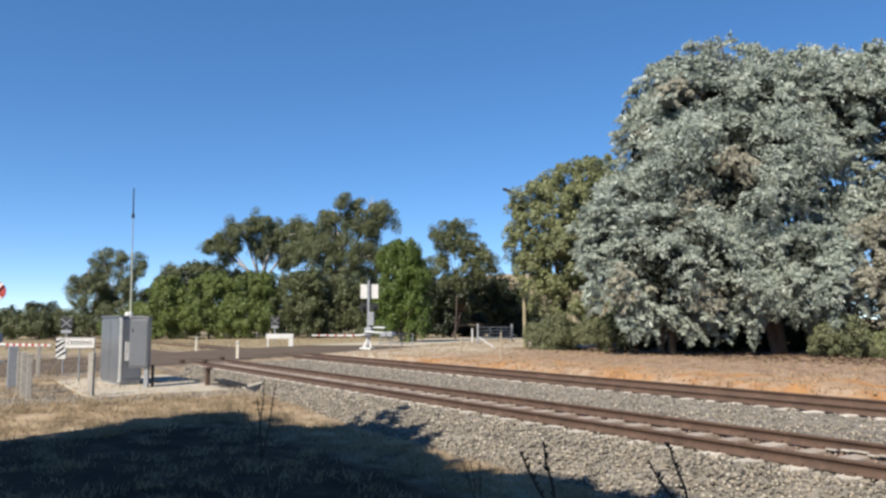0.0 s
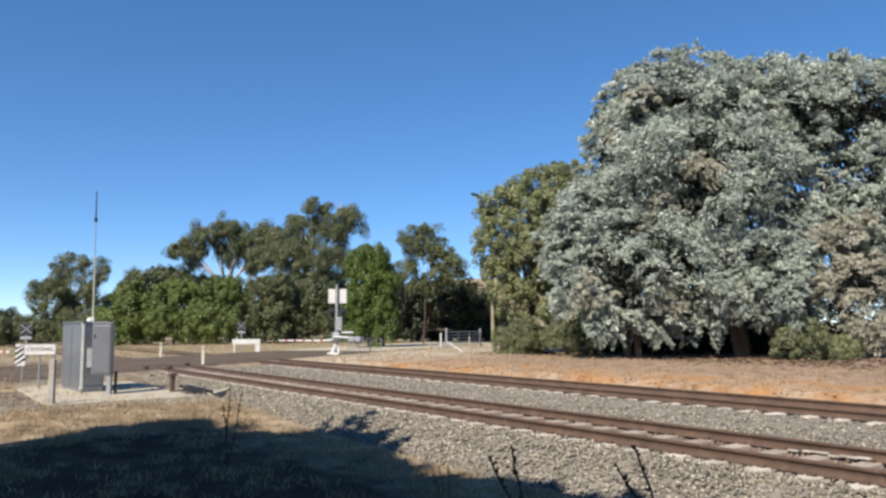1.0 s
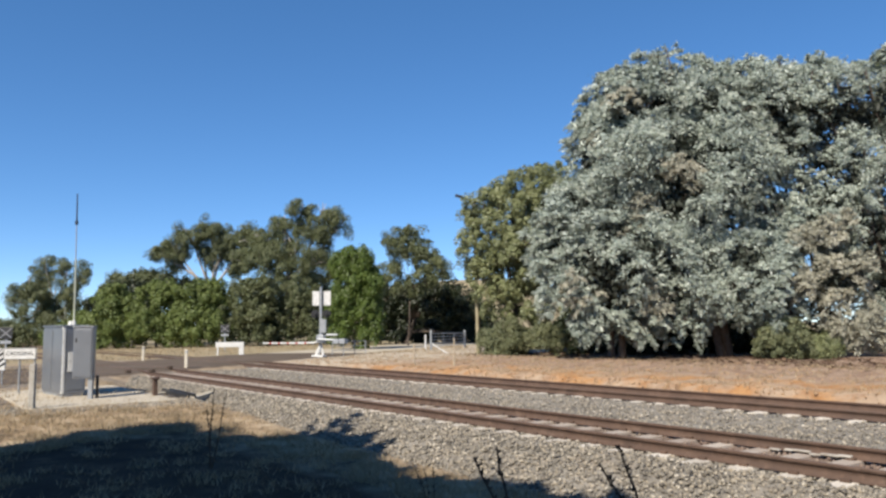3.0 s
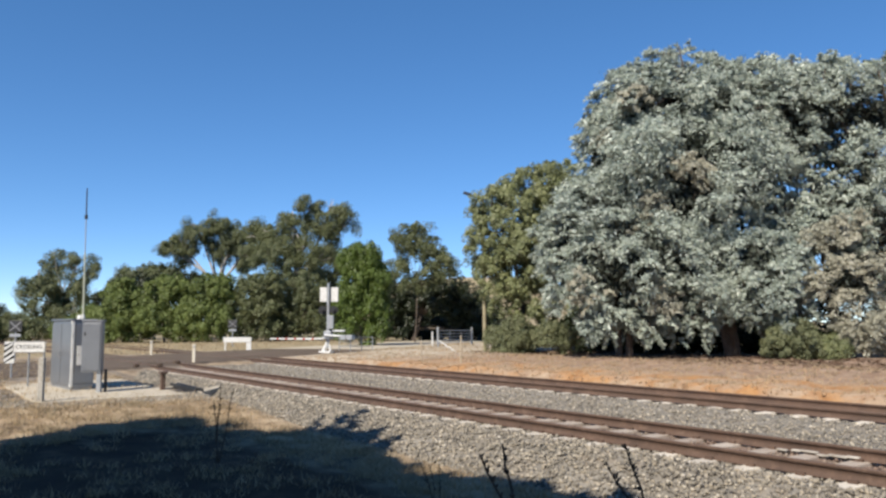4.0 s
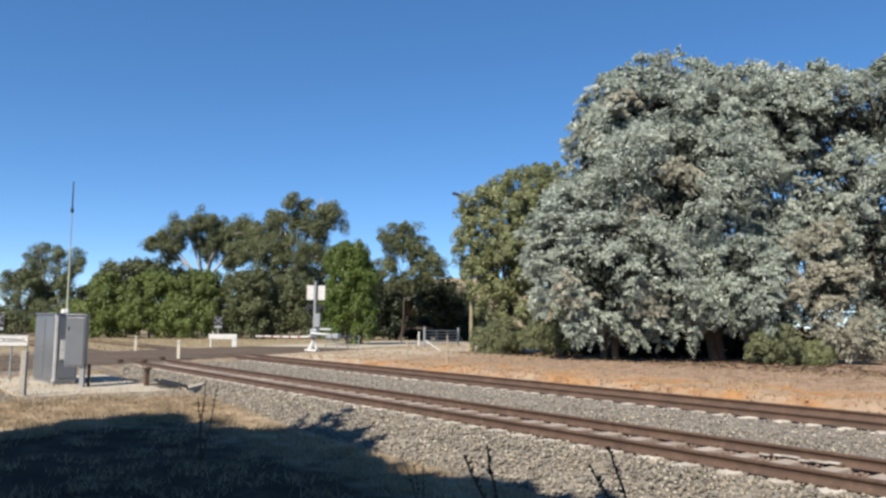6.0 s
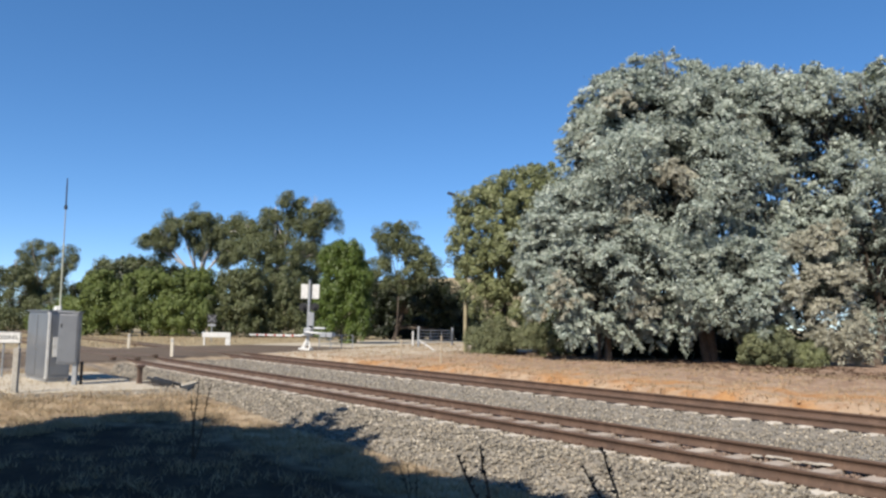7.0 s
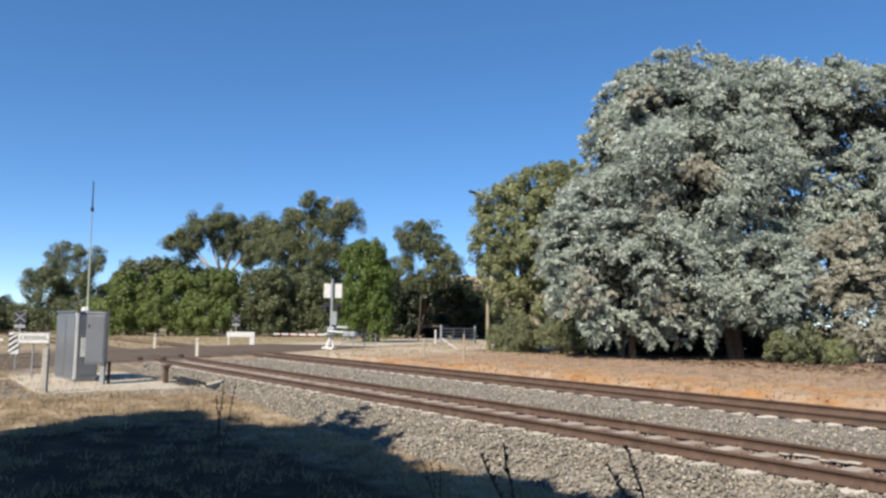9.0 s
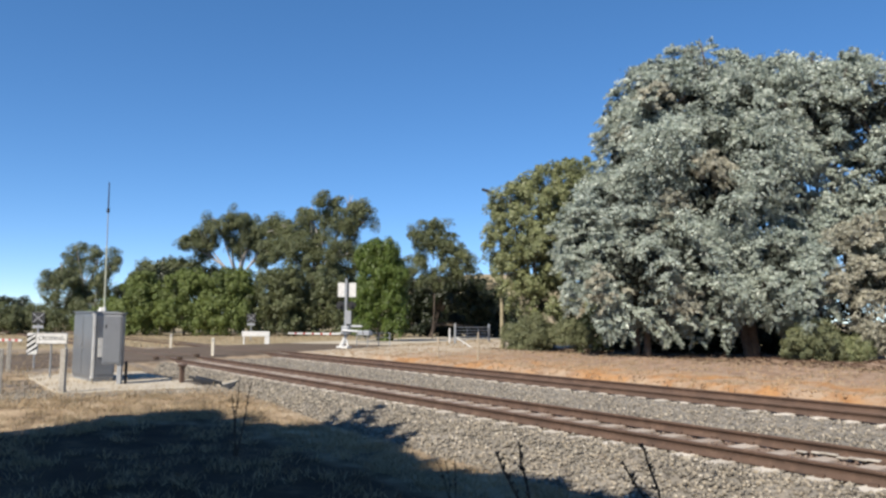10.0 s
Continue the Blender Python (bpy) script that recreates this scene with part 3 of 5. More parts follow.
def build_tree(name, label, foot, fork, trunk_r, blobs, leaves, count, leaf=0.16, width=0.05, clump=0.55, droop=0.35, bark="bark",
               seed=1, category="tree", group="", flat=1.0, stems=1, more=(), thick=2.4, plume=0.5, core="", split=0):
    """A tree: a trunk with limbs that reach into the masses of its crown, and leaves. foot: x, y; fork: height of the first fork."""
    rng = np.random.default_rng(seed)
    rnd = random.Random(seed)
    fx, fy = foot
    fz = gz(fx, fy) - 0.05
    t = thing(name, Matrix.Translation((fx, fy, fz)), label, category, group)
    rel = [(b[0] - fx, b[1] - fy, b[2] - fz, b[3]) for b in blobs]
    bm = bmesh.new()
    mean = Vector((sum(b[0] for b in rel) / len(rel), sum(b[1] for b in rel) / len(rel), 0))
    for s in range(stems):
        ox, oy = (0, 0) if s == 0 else (rnd.uniform(-0.5, 0.5) * stems, rnd.uniform(-0.3, 0.3))
        top = Vector((ox, oy, 0)) + mean * 0.25 + Vector((rnd.uniform(-.2, .2), rnd.uniform(-.2, .2), fork))
        base = Vector((ox, oy, -0.1))
        limb_tube(bm, [base, base.lerp(top, 0.12) + Vector((0, 0, 0)), base.lerp(top, 0.5) + Vector((rnd.uniform(-.12, .12), rnd.uniform(-.12, .12), 0)), top], trunk_r * 1.25, trunk_r * 0.75, 9)
        for b in rel[s::stems][::1 + len(rel) // 100]:
            end = Vector(b[:3])
            if end.z < fork * 0.6:
                start = base.lerp(top, 0.5)
            else:
                start = top
            k1 = start.lerp(end, 0.4) + Vector((rnd.uniform(-.3, .3), rnd.uniform(-.3, .3), rnd.uniform(0.0, 0.5)))
            limb_tube(bm, [start, k1, end, end + Vector((rnd.uniform(-.5, .5), rnd.uniform(-.5, .5), b[3] * 0.7))], trunk_r * 0.45, trunk_r * 0.09, 6)
            for _ in range(3):
                w = Vector((rnd.gauss(0, 1), rnd.gauss(0, 1), rnd.gauss(0.2, 0.8))).normalized()
                limb_tube(bm, [k1.lerp(end, 0.6), end + w * b[3] * 0.5, end + w * b[3] * 0.95], trunk_r * 0.18, trunk_r * 0.05, 5)
    part("trunk", bm, M[bark], t, "", True)
    for k, (key, sub, share) in enumerate([(leaves, rel, 1.0)] + [(q[0], [(b[0] - fx, b[1] - fy, b[2] - fz, b[3]) for b in q[1]], q[2]) for q in more]):
        whole = sub
        if split:
            sub = boughs(rng, sub, split, 0.42 if core else 0.45, 0.6 if core else 0.0)
        if split and core:
            v, f = spray_cloud(rng, sub, np.array(rel)[:, :3].mean(0), int(count * share), leaf, width, droop)
        else:
            v, f = leaf_cloud(rng, sub, int(count * share), leaf, width, clump, droop, flat, thick, plume)
        keep = (v.reshape(-1, 4, 3)[:, :, 2].min(1) > 0.02)
        f = f[keep]
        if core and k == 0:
            # dark core that stands in for the shade between the boughs
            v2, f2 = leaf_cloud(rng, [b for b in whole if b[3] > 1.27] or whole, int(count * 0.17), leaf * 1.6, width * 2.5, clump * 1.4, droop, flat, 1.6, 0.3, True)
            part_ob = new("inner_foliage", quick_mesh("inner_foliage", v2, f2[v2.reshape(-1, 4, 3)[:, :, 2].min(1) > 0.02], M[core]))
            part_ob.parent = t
            part_ob["label"] = "dark copy of the leaves inside the crown, shade put into the colour"
        ob = new("crown" if k == 0 else "branch_spray", quick_mesh("crown", v, f, M[key]))
        ob.parent = t
    return t


# silver-leaved trees beyond the tracks
SILVER = []
S = "dense silver-grey leaved tree with dark trunk on orange clay"
SILVER.append(build_tree("silver_tree", S, (15.93, 36.50), 3.2, 0.24,
           [(11.98, 37.00, 12.07, 2.14), (14.46, 37.50, 13.14, 2.17), (16.34, 36.70, 12.00, 2.40), (11.37, 37.20, 12.97, 1.44), (12.26, 37.50, 13.82, 1.17), (10.11, 37.50, 10.68, 1.22), (11.06, 37.00, 9.42, 2.33), (13.23, 36.00, 9.89, 2.54), (15.65, 36.00, 9.33, 2.27), (13.83, 35.70, 7.51, 2.39), (16.93, 36.30, 10.51, 1.89), (10.56, 37.50, 11.69, 1.53), (11.70, 37.00, 7.87, 1.70), (13.31, 37.50, 14.70, 1.15), (14.38, 37.50, 15.10, 1.15), (11.40, 37.50, 13.94, 0.95), (11.73, 37.60, 14.44, 0.67), (10.63, 37.50, 12.83, 0.95), (10.08, 37.50, 11.78, 0.89), (10.06, 37.50, 10.80, 1.06), (15.79, 37.50, 14.39, 1.06)],
           "silver", 140000, 0.22, 0.058, 0.4, 0.5, seed=11, group="silver trees", core="inner", split=15, stems=2,
           more=[("silver_dry", [(10.5, 36.6, 10.6, 0.9), (11.3, 35.6, 12.6, 0.8), (13.4, 34.6, 8.7, 1.0), (11.9, 35.2, 7.2, 0.9)], 0.09)]))
SILVER.append(build_tree("silver_tree", "tall silver-grey leaved tree with open gaps in its crown", (19.80, 37.00), 3.4, 0.2,
           [(19.00, 37.50, 12.74, 2.28), (21.57, 37.50, 12.73, 2.39), (20.17, 37.20, 11.01, 1.52), (20.18, 37.50, 13.41, 1.53), (18.13, 36.70, 8.77, 0.98), (21.20, 37.20, 6.74, 1.38), (19.33, 37.00, 10.19, 1.26), (17.30, 36.50, 7.77, 1.30), (20.75, 37.00, 8.12, 1.26), (19.21, 36.90, 6.35, 1.21), (20.64, 37.70, 14.74, 1.01), (17.22, 37.50, 14.33, 1.06), (18.51, 37.50, 14.32, 1.06), (21.93, 37.70, 14.62, 1.01), (19.19, 37.70, 7.76, 0.73), (19.78, 37.80, 7.32, 0.62), (20.28, 37.80, 8.18, 0.56)],
           "silver", 84000, 0.22, 0.058, 0.4, 0.5, seed=18, group="silver trees", core="inner", split=15))
SILVER.append(build_tree("silver_tree", "silver-grey leaved tree, branches reaching the orange clay", (10.89, 36.50), 2.4, 0.17,
           [(8.46, 36.30, 6.93, 1.67), (9.87, 36.00, 6.75, 2.00), (8.07, 36.00, 4.73, 1.60), (7.36, 35.70, 3.37, 1.11), (9.67, 35.50, 4.28, 1.98), (8.52, 35.50, 2.91, 1.21), (11.24, 35.40, 4.80, 2.10), (10.47, 35.70, 2.83, 1.27), (12.61, 35.60, 4.28, 1.85), (12.47, 36.00, 2.44, 0.96), (6.92, 36.20, 5.43, 0.97), (9.10, 35.30, 1.70, 0.85), (11.45, 35.20, 1.75, 0.9), (12.95, 35.40, 1.55, 0.8), (14.10, 35.30, 1.75, 0.8)],
           "silver", 88000, 0.23, 0.056, 0.4, 0.55, seed=12, group="silver trees", core="inner", split=12, stems=2,
           more=[("silver_dry", [(8.65, 34.70, 3.45, 1.03), (11.73, 34.70, 2.93, 1.03), (10.86, 34.90, 6.06, 1.04)], 0.04)]))
SILVER.append(build_tree("silver_tree", "young silver-grey leaved tree with low dense growth", (17.11, 35.50), 1.6, 0.12,
           [(14.70, 35.50, 4.66, 1.45), (14.38, 35.20, 3.14, 1.05), (16.31, 35.00, 4.48, 1.35), (15.73, 34.70, 3.30, 1.24), (16.80, 34.50, 3.41, 1.54), (17.54, 34.80, 4.98, 1.16), (16.68, 34.50, 2.09, 1.08), (18.09, 34.60, 2.59, 1.03), (19.30, 35.60, 5.59, 1.06)],
           "silver", 56000, 0.21, 0.053, 0.35, 0.5, seed=13, group="silver trees", core="inner", split=12))
SILVER.append(build_tree("silver_tree", "silver-grey tree with browning leaves on orange clay", (20.26, 35.00), 2.0, 0.13,
           [(19.62, 34.80, 4.98, 1.16), (20.78, 34.90, 6.03, 1.09), (20.73, 34.60, 3.92, 1.28), (21.24, 34.30, 2.63, 1.27), (20.62, 34.20, 1.74, 0.96), (18.79, 34.40, 3.40, 0.92), (21.73, 34.20, 1.36, 1.12)],
           "silver_dry", 36000, 0.2, 0.05, 0.35, 0.5, seed=14, group="silver trees", core="inner", split=12))
SILVER.append(build_tree("silver_tree", S, (24.56, 36.50), 3.0, 0.22,
           [(23.89, 37.60, 12.40, 2.18), (25.93, 37.20, 12.86, 2.49), (23.45, 37.20, 9.42, 2.07), (25.68, 37.20, 9.13, 2.49), (22.96, 37.50, 7.49, 1.67), (24.64, 36.80, 5.98, 2.19), (25.50, 36.70, 3.50, 2.45), (28.30, 37.20, 10.55, 3.04), (27.95, 37.20, 5.74, 3.04), (24.96, 37.70, 14.60, 1.25), (26.40, 37.50, 15.00, 1.25), (23.15, 37.50, 14.37, 1.2), (22.18, 37.50, 13.55, 1.22), (23.10, 37.40, 10.90, 1.39)],
           "silver", 66000, 0.24, 0.06, 0.4, 0.5, seed=15, group="silver trees", core="inner", split=12, stems=2))
# masses added behind the crown gaps, so that these read as dark shade
build_tree("dark_tree", "dark green tree filling the gaps behind the silver trees", (24.90, 46.00), 4.0, 0.25,
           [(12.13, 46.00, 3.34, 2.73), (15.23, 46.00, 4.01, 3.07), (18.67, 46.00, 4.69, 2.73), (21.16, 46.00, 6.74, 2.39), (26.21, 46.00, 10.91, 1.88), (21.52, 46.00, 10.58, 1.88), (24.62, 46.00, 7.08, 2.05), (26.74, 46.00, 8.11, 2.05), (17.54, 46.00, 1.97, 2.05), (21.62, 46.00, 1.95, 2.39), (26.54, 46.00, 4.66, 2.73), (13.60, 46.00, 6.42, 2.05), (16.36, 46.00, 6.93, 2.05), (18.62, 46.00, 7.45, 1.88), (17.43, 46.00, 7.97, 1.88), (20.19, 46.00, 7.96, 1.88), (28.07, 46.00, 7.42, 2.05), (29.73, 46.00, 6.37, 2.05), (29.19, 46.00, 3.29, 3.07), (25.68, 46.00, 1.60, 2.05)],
           "dark_shaded_green", 26000, 0.4, 0.2, 0.75, 0.2, seed=16)
# added leaf masses stand in for the black shade under the silver trees
build_tree("dark_undergrowth", "dark green leaf masses added for the shade in and under the silver trees", (15.50, 42.50), 2.0, 0.12,
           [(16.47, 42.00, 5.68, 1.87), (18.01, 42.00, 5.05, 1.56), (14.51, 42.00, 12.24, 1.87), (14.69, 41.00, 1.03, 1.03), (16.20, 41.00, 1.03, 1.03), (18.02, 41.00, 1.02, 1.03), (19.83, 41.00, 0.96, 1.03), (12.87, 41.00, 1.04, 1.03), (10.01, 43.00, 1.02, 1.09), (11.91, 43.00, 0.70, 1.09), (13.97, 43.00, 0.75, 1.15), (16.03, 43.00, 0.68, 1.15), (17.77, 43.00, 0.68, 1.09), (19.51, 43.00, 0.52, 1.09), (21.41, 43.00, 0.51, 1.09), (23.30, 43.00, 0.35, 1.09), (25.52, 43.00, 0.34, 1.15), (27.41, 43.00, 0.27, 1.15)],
           "dark_shaded_green", 26000, 0.32, 0.16, 0.75, 0.2, seed=19, category="undergrowth")
build_tree("olive_green_tree", "olive-green tree rising behind the silver trees", (35.16, 50.00), 5.0, 0.25,
           [(33.50, 50.00, 19.30, 1.11), (34.82, 50.00, 18.98, 1.78), (36.48, 50.00, 18.27, 2.23), (35.53, 50.00, 15.54, 2.23), (37.84, 50.00, 15.92, 2.60), (36.80, 50.00, 12.07, 2.97), (35.75, 50.00, 7.90, 2.97)],
           "olive", 22000, 0.24, 0.12, 0.55, 0.15, seed=17, group="olive trees")
# olive tree and shrubs
build_tree("olive_green_tree", "tall olive-green leaved tree with thin pale limbs", (6.65, 45.00), 3.0, 0.22,
           [(5.27, 45.00, 8.72, 1.27), (6.97, 45.00, 9.06, 1.60), (9.11, 45.50, 9.82, 1.62), (10.61, 46.00, 10.61, 1.23), (5.87, 44.60, 6.97, 1.59), (7.86, 44.50, 7.29, 1.98), (4.90, 45.00, 6.01, 1.14), (6.64, 44.40, 4.95, 1.65), (8.70, 44.80, 4.97, 1.83), (5.84, 44.80, 3.32, 1.13), (7.52, 45.00, 2.65, 1.67), (9.27, 45.50, 1.99, 1.35), (10.36, 46.00, 7.47, 1.71), (4.76, 45.00, 7.87, 0.87), (4.43, 45.20, 7.05, 0.67), (7.12, 44.20, 6.09, 1.51), (5.17, 44.60, 4.64, 1.13), (9.36, 45.20, 8.57, 1.54), (7.32, 45.00, 10.08, 1.00), (10.06, 45.50, 9.54, 1.22), (8.91, 45.30, 10.41, 1.08), (6.13, 45.00, 9.40, 1.00)],
           "olive", 92000, 0.17, 0.078, 0.42, 0.15, seed=21, stems=2, plume=0.3, group="olive trees")
build_tree("shrub", "low grey-green round shrub on orange clay", (6.03, 43.00), 0.25, 0.05,
           [(5.41, 43.00, 0.97, 0.83), (6.32, 42.70, 1.10, 0.95), (7.15, 43.00, 0.87, 0.83), (5.67, 42.60, 0.48, 0.70), (6.76, 42.60, 0.41, 0.63)], "shrub", 24000, 0.12, 0.048, 0.3, -0.2, seed=22, category="shrub", group="shrubs")
build_tree("shrub", "low grey-green shrub beside silver tree", (8.16, 41.00), 0.25, 0.05,
           [(8.03, 41.00, 1.05, 0.67), (8.63, 41.00, 0.75, 0.55)], "shrub", 14000, 0.11, 0.04, 0.3, -0.2, seed=23, category="shrub", group="shrubs")
build_tree("yellow_green_shrub", "yellow-green grassy shrub under the trees", (19.30, 33.90), 0.2, 0.03,
           [(19.05, 33.90, 0.43, 0.46), (19.65, 33.90, 0.52, 0.5)], "olive", 9000, 0.22, 0.03, 0.3, -0.5, seed=24, category="shrub")
build_tree("shrub", "dull grey-green shrub against the silver trees", (17.60, 33.90), 0.3, 0.05,
           [(17.00, 33.90, 0.85, 0.72), (17.80, 33.80, 1.05, 0.85), (18.35, 33.90, 0.62, 0.62), (17.35, 33.70, 0.4, 0.55)], "shrub", 16000, 0.13, 0.045, 0.3, 0.2, seed=25, category="shrub", group="shrubs")

# far row of trees beyond the road
build_tree("gum_tree", "spreading eucalyptus with pale trunk and open crown", (-22.74, 98.00), 6.5, 0.4,
           [(-28.09, 98.00, 11.97, 1.60), (-25.92, 98.00, 13.43, 1.75), (-23.37, 98.00, 14.16, 1.75), (-21.53, 98.00, 13.27, 1.46), (-27.31, 98.00, 10.13, 1.31), (-22.22, 98.00, 11.21, 1.60), (-19.68, 98.00, 12.31, 1.60), (-24.66, 99.00, 11.32, 1.32), (-29.53, 98.00, 11.24, 1.02), (-20.95, 99.00, 9.82, 1.62)],
           "gum", 50000, 0.25, 0.10, 0.8, 0.3, "gum_bark", 31, group="gum trees", flat=0.8, split=8)
build_tree("gum_tree", "large spreading eucalyptus with drooping crown", (-12.25, 90.00), 6.5, 0.45,
           [(-11.05, 90.00, 15.49, 1.47), (-8.69, 90.00, 15.14, 1.74), (-6.32, 90.00, 14.11, 1.34), (-13.06, 90.00, 14.14, 1.47), (-15.06, 90.00, 12.45, 1.87), (-17.27, 91.00, 12.57, 1.49), (-12.36, 90.00, 11.76, 2.14), (-9.35, 90.00, 12.77, 1.60), (-17.71, 90.00, 9.75, 1.60), (-15.18, 89.00, 8.99, 2.25), (-12.19, 89.00, 8.32, 2.25), (-9.55, 89.00, 9.64, 1.85), (-16.79, 89.00, 5.68, 1.72), (-13.33, 88.00, 4.97, 2.22), (-10.07, 88.00, 5.62, 2.22), (-8.75, 88.00, 3.01, 1.83)],
           "gum", 85000, 0.26, 0.105, 0.85, 0.5, "gum_bark", 32, group="gum trees", flat=0.85, split=8)
build_tree("gum_tree", "slender eucalyptus with sparse crown", (1.15, 76.00), 5.5, 0.07,
           [(-0.22, 76.00, 10.45, 1.02), (1.48, 76.00, 10.73, 1.13), (2.89, 76.00, 9.58, 0.90), (0.34, 76.00, 8.73, 1.13), (-0.51, 76.00, 7.32, 0.90), (4.02, 76.00, 8.15, 1.02), (4.40, 76.00, 7.02, 0.79), (2.60, 76.00, 7.31, 0.79), (1.76, 76.00, 9.01, 0.79), (0.30, 76.00, 6.00, 0.8), (1.70, 76.00, 5.80, 0.85), (3.20, 76.00, 6.00, 0.8)],
           "gum", 22000, 0.25, 0.1, 0.65, 0.45, "bark", 33, group="gum trees")
build_tree("gum_tree", "distant round-crowned eucalyptus above the hedge", (-45.67, 105.00), 4.0, 0.4,
           [(-46.84, 105.00, 10.00, 1.71), (-44.10, 105.00, 10.00, 1.87), (-49.10, 105.00, 8.05, 1.71), (-42.49, 105.00, 8.82, 1.40), (-45.56, 105.00, 7.26, 2.34), (-50.17, 105.00, 5.72, 1.71), (-42.79, 105.00, 6.08, 2.03), (-47.33, 104.00, 4.52, 2.32), (-43.82, 104.00, 3.36, 2.32), (-50.33, 104.00, 2.61, 1.85), (-46.83, 104.00, 1.45, 2.01)],
           "gum", 52000, 0.26, 0.11, 0.9, 0.3, "gum_bark", 34, group="gum trees", split=8)
build_tree("gum_tree", "thin-topped eucalyptus with bare pale limbs", (-33.54, 100.00), 5.0, 0.3,
           [(-35.61, 100.00, 7.72, 1.19), (-33.77, 100.00, 8.08, 1.19), (-31.91, 100.00, 8.30, 1.34), (-30.04, 100.00, 7.70, 1.34), (-36.31, 100.00, 6.23, 1.48), (-32.60, 100.00, 6.22, 1.78)],
           "gum", 20000, 0.3, 0.13, 0.8, 0.3, "gum_bark", 35, group="gum trees")
for k, (foot, blobs, key, kind) in enumerate([
        ((-28.59, 80.00), [(-29.59, 80.00, 3.84, 1.66), (-27.82, 80.00, 4.13, 1.66), (-29.45, 79.00, 1.78, 1.52), (-27.11, 79.00, 1.77, 1.64), (-28.75, 80.00, 5.32, 1.07)], "green", "bushy bright green tree in the roadside row"),
        ((-24.15, 79.00), [(-25.14, 79.00, 4.39, 1.64), (-23.10, 79.00, 4.67, 1.64), (-25.05, 78.00, 2.05, 1.62), (-22.45, 78.00, 2.04, 1.62), (-24.00, 79.00, 5.55, 0.94)], "green", "bushy green tree in the roadside row"),
        ((-19.53, 78.00), [(-20.49, 78.00, 4.63, 1.62), (-18.47, 78.00, 4.91, 1.51), (-20.17, 77.00, 2.03, 1.60), (-17.90, 77.00, 2.31, 1.49), (-19.36, 78.00, 5.78, 0.93)], "green", "bushy green tree in the roadside row"),
        ((-15.21, 78.00), [(-16.42, 78.00, 3.46, 1.51), (-14.41, 78.00, 3.74, 1.62), (-16.10, 78.00, 1.28, 1.27), (-13.79, 78.00, 1.27, 1.27), (-15.30, 78.00, 5.48, 1.27), (-13.57, 78.00, 5.76, 1.27)], "gum", "dull green roadside shrub in the row"),
        ((-11.47, 80.00), [(-12.40, 80.00, 3.20, 1.66), (-10.32, 80.00, 2.89, 1.66), (-11.49, 80.00, 1.01, 1.31), (-8.83, 80.00, 1.42, 1.54), (-13.26, 80.00, 1.25, 1.31), (-10.94, 80.00, 5.26, 1.54), (-8.56, 80.00, 4.66, 1.54)], "gum", "dull green roadside shrub in the row"),
        ((-58.81, 110.00), [(-58.95, 110.00, 3.09, 1.31), (-56.93, 110.00, 3.24, 1.31), (-60.51, 110.00, 1.71, 1.47), (-57.66, 110.00, 1.46, 1.47), (-55.22, 110.00, 1.45, 1.31), (-62.19, 110.00, 2.69, 1.14), (-62.94, 110.00, 1.48, 1.31)], "dark_shaded_green", "distant dark green tree clump"),
        ((-46.50, 88.00), [(-49.40, 88.00, 1.30, 1.25), (-47.60, 88.00, 1.75, 1.35), (-45.60, 88.00, 1.35, 1.25), (-43.60, 88.00, 1.60, 1.30), (-41.60, 88.00, 1.20, 1.15), (-51.40, 88.00, 1.50, 1.30)], "gum", "dull green roadside shrub in the row"),
        ((-34.14, 85.00), [(-34.83, 85.00, 1.79, 1.26), (-33.28, 85.00, 2.41, 1.39), (-36.69, 85.00, 1.17, 1.01), (-32.79, 85.00, 0.85, 1.01)], "green", "bushy green tree in the roadside row")]):
    build_tree("hedge_tree", kind, foot, 1.2, 0.14, blobs, key, 21000, 0.25, 0.135, 0.65, 0.15, seed=40 + k, group="roadside row")
build_tree("gum_tree", "dense dull green tree behind the roadside row", (-6.97, 100.00), 3.0, 0.25,
           [(-10.72, 100.00, 9.13, 1.93), (-7.75, 100.00, 9.86, 1.93), (-4.77, 100.00, 9.11, 2.08), (-2.54, 100.00, 7.61, 1.78), (-9.21, 100.00, 5.40, 2.23), (-5.51, 100.00, 5.39, 2.23), (-2.17, 100.00, 3.90, 2.08), (-6.98, 100.00, 2.07, 1.93), (-3.28, 100.00, 0.96, 1.78), (-9.93, 100.00, 1.35, 1.78)],
           "gum", 40000, 0.3, 0.14, 0.9, 0.4, seed=36, group="gum trees")
# filler added behind the row; the shade of its gaps is in the colour
build_tree("hedge_tree", "dark green tree filling the gaps behind the roadside row", (-30.84, 92.00), 2.0, 0.2,
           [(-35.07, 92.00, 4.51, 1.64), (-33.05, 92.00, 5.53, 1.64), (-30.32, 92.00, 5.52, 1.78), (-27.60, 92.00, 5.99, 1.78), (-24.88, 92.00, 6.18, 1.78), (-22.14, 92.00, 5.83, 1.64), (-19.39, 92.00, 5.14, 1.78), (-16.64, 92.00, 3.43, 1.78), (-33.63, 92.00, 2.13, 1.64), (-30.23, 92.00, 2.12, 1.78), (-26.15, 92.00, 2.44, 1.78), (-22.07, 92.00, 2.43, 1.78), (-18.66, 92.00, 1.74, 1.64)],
           "dark_shaded_green", 28000, 0.36, 0.18, 0.8, 0.2, seed=37, group="roadside row")
